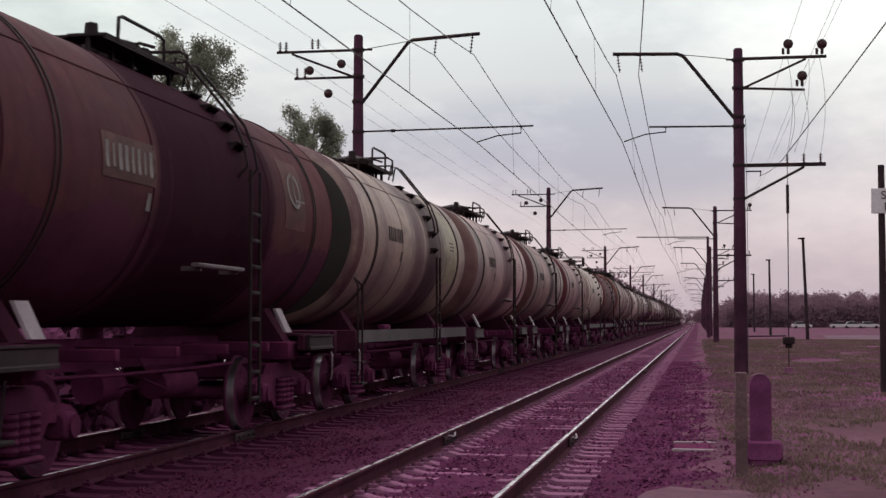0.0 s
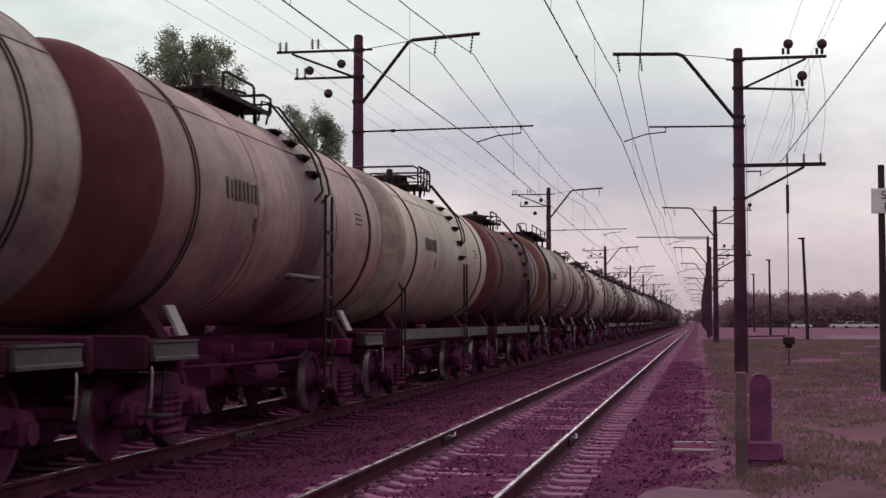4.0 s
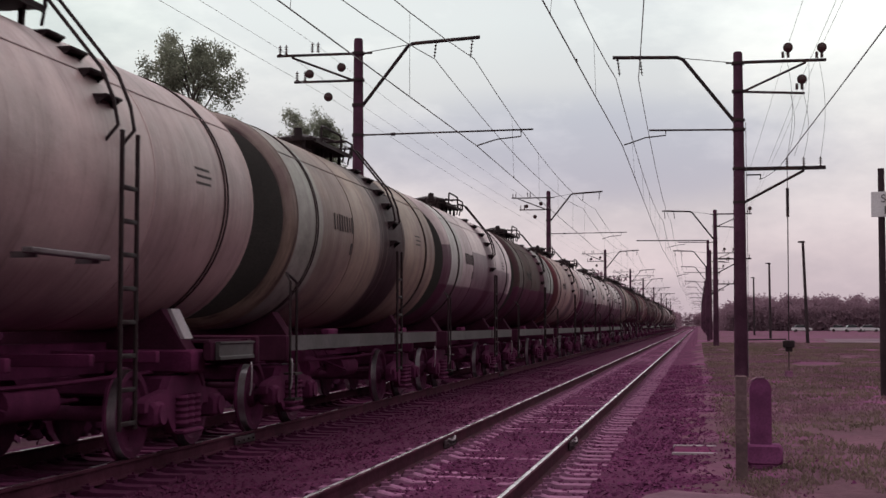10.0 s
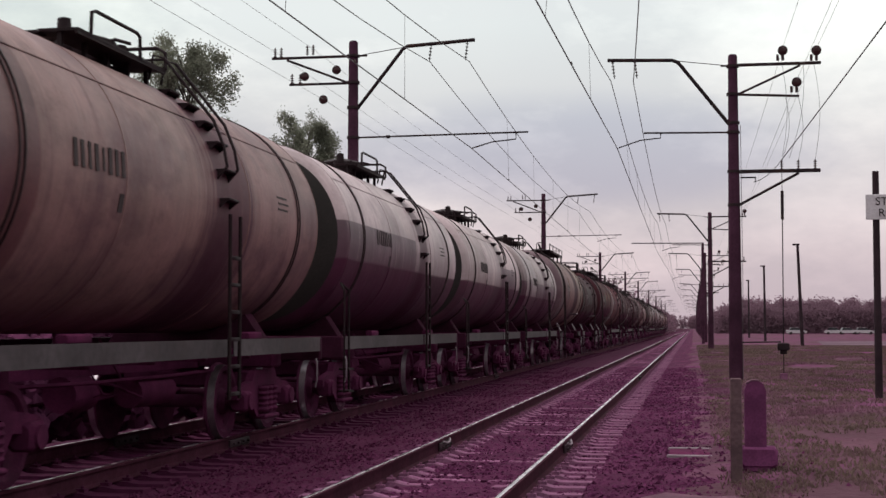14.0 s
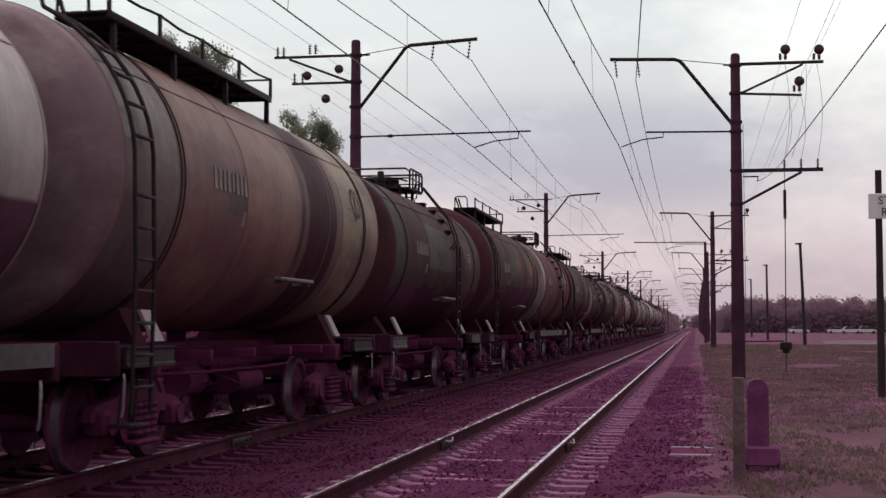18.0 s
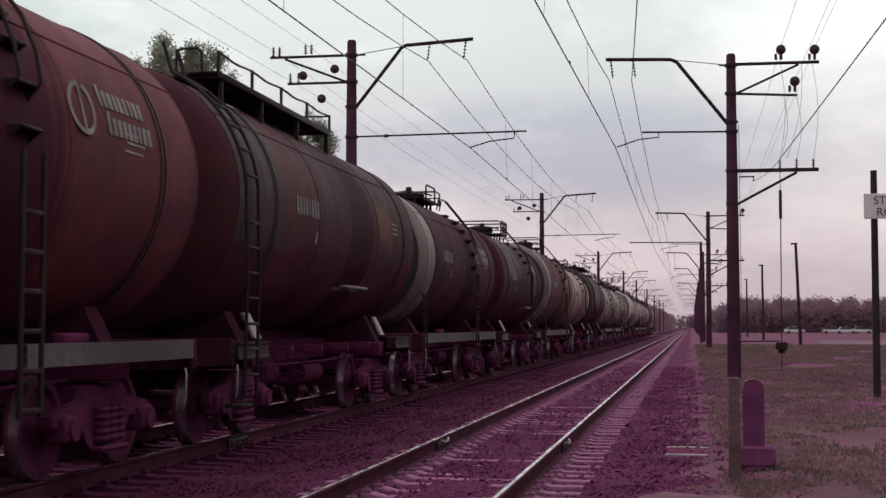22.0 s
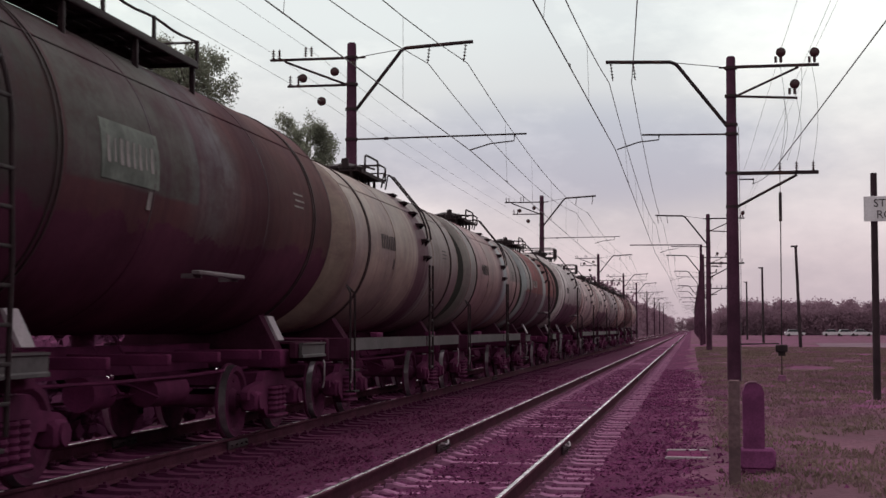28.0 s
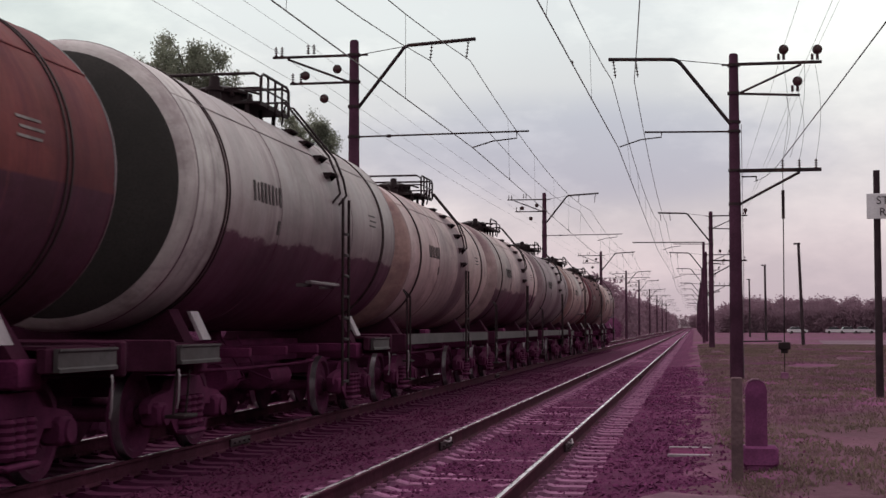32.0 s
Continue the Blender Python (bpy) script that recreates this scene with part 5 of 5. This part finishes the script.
        for a in (30, 41, 52, 63) + ((76, 89) if form == "framed" else ()):
            part("tread", tread, lad, "", (TANK_R * math.sin(radians(a)) - (0.02 if a > 70 else 0), broad, TANK_R * math.cos(radians(a))))
        hi, lo = (-0.15, -2.25) if form == "framed" else (0.35, -2.4)
        rail = made("ladder_rail:" + form, draw_stringer(hi, lo), LADDER)
        for y in (0.01, broad * 2 - 0.01):
            part("stringer", rail, lad, "", (TANK_R + 0.13, y, 0))
        rung = made("rung:%g" % broad, lambda s: s.box((0, 0, 0), (0.03, broad * 2 - 0.02, 0.045), cut=0.006), LADDER)
        for i in range(int((hi - lo) / 0.31)):
            part("rung", rung, lad, "", (TANK_R + 0.13, broad, lo + 0.06 + i * 0.31))
    # underframe
    for e in (0, 180):
        part("centre_sill", made("centre_sill", draw_centre_sill, UNDER), w, "grimy steel channel", turn=(0, 0, e))
        part("body_bolster", made("body_bolster", draw_body_bolster, UNDER), w, "", (0, 3.9 if e else -3.9, 0))
    for y in (-2.4, -0.8, 0.8, 2.4):
        part("cross_bearer", made("cross_bearer", draw_cross_bearer, UNDER), w, "", (0, y, 0))
    for e in (0, 180):
        part("end_beam", made("end_beam", draw_end_beam, CRADLE), w, "", (0, -5.36 if e else 5.36, 0), (0, 0, e))
        part("coupler", made("coupler", draw_coupler, BOGIE), w, "automatic coupler", (0, -5.62 if e else 5.62, 0), (0, 0, e))
        part("saddle", made("saddle", draw_saddle, CRADLE), w, "", (0, -3.9 if e else 3.9, 0))
    grey = SILL if sill == "pale" else SILLDARK
    if form == "framed":
        for e in (0, 180):
            for lo_y, hi_y in ((-5.35, 1.28), (1.42, 5.35)) if not e else ((-5.35, 5.35),):
                part("side_sill", made("side_sill:%g:%g" % (lo_y, hi_y), draw_side_sill(lo_y, hi_y), SILL), w, "long grey channel sill", (1.47 if not e else -1.47, 0, 0), (0, 0, e), paint=grey)
        part("corner_rail", made("corner_rail", draw_corner_rail, LADDER), w, "upright grab rails with steps", (1.48, -5.15, 0))
        for y in (-2.6, 2.6):
            part("strap_foot", made("strap_foot", lambda s: s.box((0, 0, 1.32), (0.14, 0.5, 0.10), cut=0.02), UNDER), w, "", (1.30, y, 0))
    else:
        for e in (0, 180):
            part("end_frame", made("end_frame", draw_end_frame, CRADLE), w, "short end frame", (0, -4.62 if e else 4.62, 0), (0, 0, e))
            part("tray", made("tray", draw_tray, SILL), w, "short grey side board", (1.46, -4.55 if e else 4.55, 0), paint=grey)
        # pale paint stands in for sky light caught by the leaning plates
        for y in (-4.2, 3.1):
            part("brace", made("brace", draw_brace, PALE), w, "pale slanted cradle plate", (1.28, y, 1.24))
        part("side_bar", made("side_bar", draw_side_bar, BAR), w, "short worn step bar", (TANK_R + 0.10, -0.25, 2.02))
        part("corner_step", made("corner_step", draw_step_box, LADDER), w, "", (1.42, -5.0, 0.46))
    for y in (-5.3, 5.0):
        part("grab_iron", made("grab_iron", draw_grab, PALE), w, "thin pale grab iron", (1.5, y, 0))
    part("brake_gear", made("brake_gear", draw_brake, UNDER), w, "brake cylinder, air tank and rods")
    part("drain_valve", made("drain_valve", draw_drain, BOGIE), w, "bottom outlet valve")
    # bogies
    for y in (-3.9, 3.9):
        b = part("bogie", made("bolster", draw_bolster, BOGIE), w, "two-axle cast steel bogie", (0, y, 0))
        for e in (0, 180):
            part("side_frame", made("side_frame", draw_side_frame, BOGIE), b, "", (1.03 if not e else -1.03, 0, 0), (0, 0, e))
        for dy in (-0.925, 0.925):
            part("wheelset", made("wheelset", draw_wheelset, [WHEEL, TREAD]), b, "pair of steel wheels on an axle", (0, dy, 0.475))
    # markings on the flank
    tone = INK if ink else INKPALE
    if number:
        row = (0.10, 0.09, 0.07, 0.10, 0.05, 0.10, 0.09, 0.10) if k % 2 else (0.09, 0.05, 0.10, 0.10, 0.07, 0.09, 0.05, 0.10)
        for i, wide_m in enumerate(row):
            if wide_m:
                part("marking", made("marking:%g:%s" % (wide_m, ink), draw_mark(wide_m * 0.8, 0.25 if wide_m > 0.06 else 0.22), tone), w, "", on_tank(-3.05 + i * 0.15, 86, 0.006), (0, -4, 0))
        part("marking", made("marking_small:%s" % ink, draw_mark(0.10, 0.18), tone), w, "", on_tank(-2.0, 100, 0.004), (0, 10, 0))
        for i in range(3):
            part("marking", made("marking_line:%s" % ink, draw_mark(0.45, 0.025), tone), w, "", on_tank(3.3 + 0.05 * (i % 2), 80 + i * 3, 0.003), (0, -10 + i * 3, 0))
    for y, a, wide_p, high_p, c in panels:
        me = made("panel:%g:%g" % (wide_p, high_p), draw_panel(wide_p, high_p), PALE)
        part("painted_panel", me, w, "painted panel on the flank", (0, y, TANK_Z), (0, -(90 - a), 0), paint=panel_paint(c))
    for y, a, count, tall in letters:
        part("lettering", made("lettering:%d:%g" % (count, tall), draw_letters(count, tall), INKPALE), w, "row of pale lettering", on_tank(y, a, 0.006), (0, a - 90, 0))
    if emblem:
        spot, turn = emblem if isinstance(emblem, tuple) else (emblem, 76)
        part("emblem", made("emblem:%s" % dark_emblem, draw_emblem, INK if dark_emblem else INKPALE), w, "dark ring-shaped emblem" if dark_emblem else "pale ring-shaped emblem", on_tank(spot, turn, 0.006), (0, turn - 90, 0))
    return w


PANELS = {}


def panel_paint(c):
    if c not in PANELS:
        PANELS[c] = plain("panel_paint", c, 0.65, scale=1.5, fine=14.0, low=0.6, high=1.2, dirt=tint(c, 0.25), amount=0.7)
    return PANELS[c]


ORANGE, WHITEP, YELLOW, BLUEP = (0.16, 0.060, 0.035), (0.24, 0.215, 0.21), (0.22, 0.185, 0.11), (0.20, 0.215, 0.235)
wagons = []


def next_wagon(col, words, **more):
    wagons.append(wagon(len(wagons), col, words, **more))


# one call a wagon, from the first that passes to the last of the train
# UMBER skirts in these calls paint belly shade on the flank
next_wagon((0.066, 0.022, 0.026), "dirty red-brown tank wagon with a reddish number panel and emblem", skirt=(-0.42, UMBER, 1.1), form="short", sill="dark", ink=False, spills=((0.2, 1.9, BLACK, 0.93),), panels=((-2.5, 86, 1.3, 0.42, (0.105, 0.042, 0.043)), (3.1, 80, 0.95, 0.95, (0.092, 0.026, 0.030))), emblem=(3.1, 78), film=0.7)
next_wagon((0.262, 0.208, 0.160), "dirty olive-beige tank wagon with a dark end and black spills", end=SOOT, spills=((1.4, 0.9, BLACK, 0.9), (-0.3, 0.45, UMBER, 0.7), (-3.3, 0.15, UMBER, 0.6)), zones=((2.3, 3.9, -0.6, 0.95, YELLOW, 0.8, 0.15),), deck="hoop", film=0.6)
next_wagon((0.325, 0.222, 0.205), "pinkish tan tank wagon stained brown round its ladder", form="short", head=(0.105, 0.062, 0.056), zones=((-6, -3.6, -2, 2, (0.120, 0.070, 0.062), 0.9, 0.7),), spills=((0.75, 0.9, UMBER, 0.85),), panels=((-4.2, 66, 0.3, 0.34, WHITEP),))
next_wagon(TAN, "reddish tan tank wagon with a brown end and grey-brown band", form="short", head=(0.085, 0.042, 0.040), zones=((-6, -2.6, -2, 2, (0.095, 0.050, 0.046), 0.85, 0.5), (2.4, 6, -2, 2, (0.197, 0.150, 0.148), 0.7, 0.5)), spills=((0.85, 0.55, (0.030, 0.017, 0.020), 0.95), (1.75, 0.12, LIGHT, 0.6)))
next_wagon((0.255, 0.162, 0.154), "brownish pink tank wagon with reddish ends and a pale streak", form="short", head=RED, zones=((-6, -4.1, -2, 2, RED, 0.7, 0.3),), spills=((1.5, 0.2, LIGHT, 0.7), (0.6, 0.5, UMBER, 0.7)))
next_wagon((0.270, 0.232, 0.188), "clean cream tank wagon on a long grey frame", rusty=0.06, film=0.08, deck="box", gloss=0.38)
next_wagon(BROWN, "red-brown tank wagon with a light grey far end", spills=((1.4, 0.9, BLACK, 0.7),), zones=((3.3, 6, -2, 2, GREY, 0.85, 0.15),), panels=((-2.5, 86, 1.1, 0.5, (0.086, 0.042, 0.042)),), gloss=0.36)
next_wagon((0.196, 0.129, 0.126), "tan tank wagon with red ends and a railed walkway", form="short", head=(0.130, 0.058, 0.046), zones=((-6, -2.8, -2, 2, (0.130, 0.058, 0.046), 0.92, 0.12), (-4.0, -1.2, 0.2, 2, (0.247, 0.187, 0.180), 0.6, 0.5)), spills=((1.1, 0.6, (0.042, 0.018, 0.022), 0.8),), panels=((-3.75, 68, 0.2, 0.28, WHITEP),), deck="big")
next_wagon(TAN, "brownish tan tank wagon with a nearly black band of spills", form="short", head=RED, zones=((-6, -3.9, -2, 2, BROWN, 0.8, 0.2),), spills=((1.0, 1.15, BLACK, 0.93),))
next_wagon((0.300, 0.228, 0.225), "clean pale pink tank wagon with a reddish end and long ladder", form="short", head=(0.100, 0.050, 0.050), zones=((-6, -4.1, -2, 2, (0.100, 0.050, 0.050), 0.9, 0.3),), rusty=0.12, film=0.12, gloss=0.34)
next_wagon((0.195, 0.152, 0.118), "cream tank wagon with a dark end and purple spill band", end=SOOT, spills=((1.1, 0.85, (0.024, 0.011, 0.016), 0.95),), zones=((-6, -3.7, -2, 2, (0.196, 0.183, 0.167), 0.85, 0.1), (-0.5, 0.8, -0.1, 2, (0.145, 0.094, 0.088), 0.7, 0.6)), rusty=0.2, film=0.3)
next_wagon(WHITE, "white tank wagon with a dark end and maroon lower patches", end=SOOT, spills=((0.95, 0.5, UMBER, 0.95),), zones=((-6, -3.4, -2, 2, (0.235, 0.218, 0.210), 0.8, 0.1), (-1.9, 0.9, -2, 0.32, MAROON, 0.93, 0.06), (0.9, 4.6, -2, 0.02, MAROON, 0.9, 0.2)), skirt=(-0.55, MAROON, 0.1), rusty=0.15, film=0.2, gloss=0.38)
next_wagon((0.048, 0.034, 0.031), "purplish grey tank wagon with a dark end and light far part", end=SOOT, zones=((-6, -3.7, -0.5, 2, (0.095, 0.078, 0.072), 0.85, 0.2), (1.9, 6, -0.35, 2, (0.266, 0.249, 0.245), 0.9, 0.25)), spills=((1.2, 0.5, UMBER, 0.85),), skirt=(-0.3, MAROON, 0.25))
next_wagon((0.225, 0.146, 0.130), "tan-pink tank wagon with reddish ends on a grey frame", head=RED, zones=((-6, -3.7, -2, 2, RED, 0.85, 0.15),), spills=((1.2, 0.6, UMBER, 0.8),))
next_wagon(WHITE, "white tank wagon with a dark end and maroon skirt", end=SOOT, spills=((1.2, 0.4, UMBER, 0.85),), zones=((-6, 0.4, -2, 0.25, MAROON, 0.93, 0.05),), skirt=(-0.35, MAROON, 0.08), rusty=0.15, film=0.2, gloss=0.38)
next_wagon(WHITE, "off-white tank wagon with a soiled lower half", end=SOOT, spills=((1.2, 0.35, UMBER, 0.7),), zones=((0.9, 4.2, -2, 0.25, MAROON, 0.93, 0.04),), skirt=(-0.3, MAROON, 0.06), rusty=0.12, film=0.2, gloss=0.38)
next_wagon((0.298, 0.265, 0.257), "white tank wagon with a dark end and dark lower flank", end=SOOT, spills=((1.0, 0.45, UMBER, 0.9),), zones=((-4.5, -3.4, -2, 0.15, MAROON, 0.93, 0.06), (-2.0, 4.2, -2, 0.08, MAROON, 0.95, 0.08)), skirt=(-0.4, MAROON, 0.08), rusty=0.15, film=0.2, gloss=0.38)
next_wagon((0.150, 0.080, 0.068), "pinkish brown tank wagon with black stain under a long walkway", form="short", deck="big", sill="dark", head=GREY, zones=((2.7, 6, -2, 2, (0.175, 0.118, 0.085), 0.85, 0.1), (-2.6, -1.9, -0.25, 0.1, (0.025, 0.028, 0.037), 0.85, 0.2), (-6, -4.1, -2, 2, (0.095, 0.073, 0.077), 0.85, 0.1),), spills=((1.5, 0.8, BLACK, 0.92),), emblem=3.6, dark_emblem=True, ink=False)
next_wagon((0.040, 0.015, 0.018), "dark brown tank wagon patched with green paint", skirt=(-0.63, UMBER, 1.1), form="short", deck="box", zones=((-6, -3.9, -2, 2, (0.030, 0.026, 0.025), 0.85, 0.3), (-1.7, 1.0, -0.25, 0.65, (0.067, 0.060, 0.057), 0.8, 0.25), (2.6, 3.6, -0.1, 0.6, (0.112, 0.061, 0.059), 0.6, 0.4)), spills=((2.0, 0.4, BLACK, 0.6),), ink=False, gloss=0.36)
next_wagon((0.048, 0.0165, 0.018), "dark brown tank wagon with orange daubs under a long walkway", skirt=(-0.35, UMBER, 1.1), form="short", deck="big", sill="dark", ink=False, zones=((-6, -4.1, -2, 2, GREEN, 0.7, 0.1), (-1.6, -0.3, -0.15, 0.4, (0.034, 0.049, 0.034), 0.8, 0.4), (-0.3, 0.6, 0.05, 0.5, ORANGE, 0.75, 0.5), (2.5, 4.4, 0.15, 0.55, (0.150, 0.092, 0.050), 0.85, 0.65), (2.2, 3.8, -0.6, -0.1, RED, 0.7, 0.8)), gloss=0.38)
next_wagon((0.098, 0.024, 0.030), "dull red tank wagon with pale lettering and a pale collar", deck="box", end=SOOT, collar=LIGHT, ink=False, rusty=0.5, spills=((1.1, 0.7, BLACK, 0.75),), letters=((3.2, 70, 9, 0.17), (3.3, 79, 9, 0.17)), emblem=2.2, wide_tank=True)
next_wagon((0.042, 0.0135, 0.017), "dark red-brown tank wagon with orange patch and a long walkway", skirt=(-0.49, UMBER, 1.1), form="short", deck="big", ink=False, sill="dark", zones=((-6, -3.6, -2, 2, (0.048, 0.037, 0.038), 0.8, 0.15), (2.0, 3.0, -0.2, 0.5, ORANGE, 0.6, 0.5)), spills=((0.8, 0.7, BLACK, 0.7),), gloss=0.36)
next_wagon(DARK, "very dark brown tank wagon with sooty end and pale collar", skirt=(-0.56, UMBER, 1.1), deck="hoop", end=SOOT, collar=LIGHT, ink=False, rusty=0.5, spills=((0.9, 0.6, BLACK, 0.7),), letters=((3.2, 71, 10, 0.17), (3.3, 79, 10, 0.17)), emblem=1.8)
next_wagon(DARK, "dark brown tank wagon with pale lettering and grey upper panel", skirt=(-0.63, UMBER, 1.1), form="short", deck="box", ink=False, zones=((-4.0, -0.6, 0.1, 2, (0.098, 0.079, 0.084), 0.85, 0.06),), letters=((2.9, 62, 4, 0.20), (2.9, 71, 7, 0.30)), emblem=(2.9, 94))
next_wagon(BROWN, "brown tank wagon with sooty end and wide pale grey collar", end=SOOT, collar=LIGHT, deck="box", ink=False, zones=((-4.2, -3.6, -2, 2, RED, 0.8, 0.1),), spills=((1.0, 0.7, BLACK, 0.7),), letters=((2.8, 70, 9, 0.18), (2.8, 79, 7, 0.18)), wide_tank=True)
next_wagon((0.190, 0.124, 0.110), "weathered tan tank wagon with rust streaks", form="short", rusty=0.6, spills=((1.0, 0.6, UMBER, 0.8),), zones=((-6, -3.9, -2, 2, BROWN, 0.6, 0.4),))
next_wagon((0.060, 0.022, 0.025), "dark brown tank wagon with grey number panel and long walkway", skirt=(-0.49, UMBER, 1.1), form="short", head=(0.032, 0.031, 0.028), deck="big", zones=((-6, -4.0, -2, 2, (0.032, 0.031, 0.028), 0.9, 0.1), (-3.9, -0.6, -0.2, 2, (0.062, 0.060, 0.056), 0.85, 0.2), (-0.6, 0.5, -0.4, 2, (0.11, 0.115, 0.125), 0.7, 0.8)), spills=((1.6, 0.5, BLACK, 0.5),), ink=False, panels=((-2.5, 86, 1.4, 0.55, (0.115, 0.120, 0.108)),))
next_wagon((0.190, 0.150, 0.122), "olive-beige tank wagon, brown beyond a white streak at its ladder", deck="hoop", rusty=0.3, zones=((1.3, 6, -2, 2, (0.082, 0.048, 0.048), 0.88, 0.35),), spills=((1.0, 0.7, UMBER, 0.9), (1.7, 0.10, WHITEP, 0.75)))
next_wagon((0.160, 0.098, 0.094), "brownish pink tank wagon with pale spill and dark greenish end", end=(0.027, 0.024, 0.022), collar=(0.120, 0.118, 0.108), rusty=0.5, zones=((2.6, 6, 0.0, 2, (0.038, 0.019, 0.022), 0.85, 0.08), (-4.0, -2.6, -0.2, 0.5, RED, 0.5, 0.5)), spills=((1.4, 0.32, BLUEP, 0.85), (0.7, 0.25, UMBER, 0.7)))
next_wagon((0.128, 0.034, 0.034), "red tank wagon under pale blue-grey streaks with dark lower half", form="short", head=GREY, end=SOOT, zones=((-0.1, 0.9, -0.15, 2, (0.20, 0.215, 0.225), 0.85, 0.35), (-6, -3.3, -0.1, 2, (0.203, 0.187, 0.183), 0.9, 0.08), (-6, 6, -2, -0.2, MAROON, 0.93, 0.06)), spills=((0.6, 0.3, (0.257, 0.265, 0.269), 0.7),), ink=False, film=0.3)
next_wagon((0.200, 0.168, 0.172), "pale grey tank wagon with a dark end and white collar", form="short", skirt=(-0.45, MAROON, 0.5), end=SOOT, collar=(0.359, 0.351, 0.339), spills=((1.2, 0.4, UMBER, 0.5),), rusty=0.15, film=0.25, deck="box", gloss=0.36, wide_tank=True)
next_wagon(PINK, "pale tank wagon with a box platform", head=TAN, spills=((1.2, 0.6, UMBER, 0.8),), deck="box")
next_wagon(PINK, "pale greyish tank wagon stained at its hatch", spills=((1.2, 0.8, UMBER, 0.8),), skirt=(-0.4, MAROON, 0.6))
next_wagon(GREY, "greyish tank wagon with a low platform", spills=((1.0, 0.6, UMBER, 0.8),), zones=((-6, -3.8, -2, 2, BROWN, 0.7, 0.2),))
next_wagon(TAN, "tan tank wagon with a pale patch", form="short", spills=((0.8, 0.5, UMBER, 0.7),), zones=((-1.2, 0.3, 0.0, 1.0, WHITEP, 0.7, 0.4),))
next_wagon(BROWN, "brownish tank wagon near the end of the train", form="short", ink=False)
next_wagon(TAN, "last tan tank wagon of the train", form="short", spills=((0.9, 0.5, UMBER, 0.8),))


# ---- what moves ----
BOUNDARY0 = 21.15               # where the gap behind the first wagon stands at the start


def gone(t):
    """Metres that the train has run after t seconds."""
    return 11.153 * t + 0.00652 * t ** 2 - 0.00022 * t ** 3


def motions():
    times = [0, 2, 4, 6, 8, 10, 12, 14, 16, 18, 20, 22, 24, 26, 28, 30, 32]
    for k, w in enumerate(wagons):
        y0 = BOUNDARY0 + PITCH * k - PITCH / 2
        walk(w, [(t, pose(L_TRACK, y0 - gone(t), 0)) for t in times])
    turning = {}
    for w in wagons:
        for ob in w.children_recursive:
            if ob.name.split(".")[0] != "wheelset":
                continue
            side = ob.location.y > 0
            if side not in turning:
                y, z = ob.location.y, ob.location.z
                walk(ob, [(i / FPS, pose(0, y, z, math.degrees(gone(i / FPS) / 0.475))) for i in range(32 * FPS + 1)])
                turning[side] = ob
            else:
                ob.rotation_mode = "QUATERNION"
                keys = ob.animation_data_create()
                keys.action = turning[side].animation_data.action
                keys.action_slot = turning[side].animation_data.action_slot


motions()
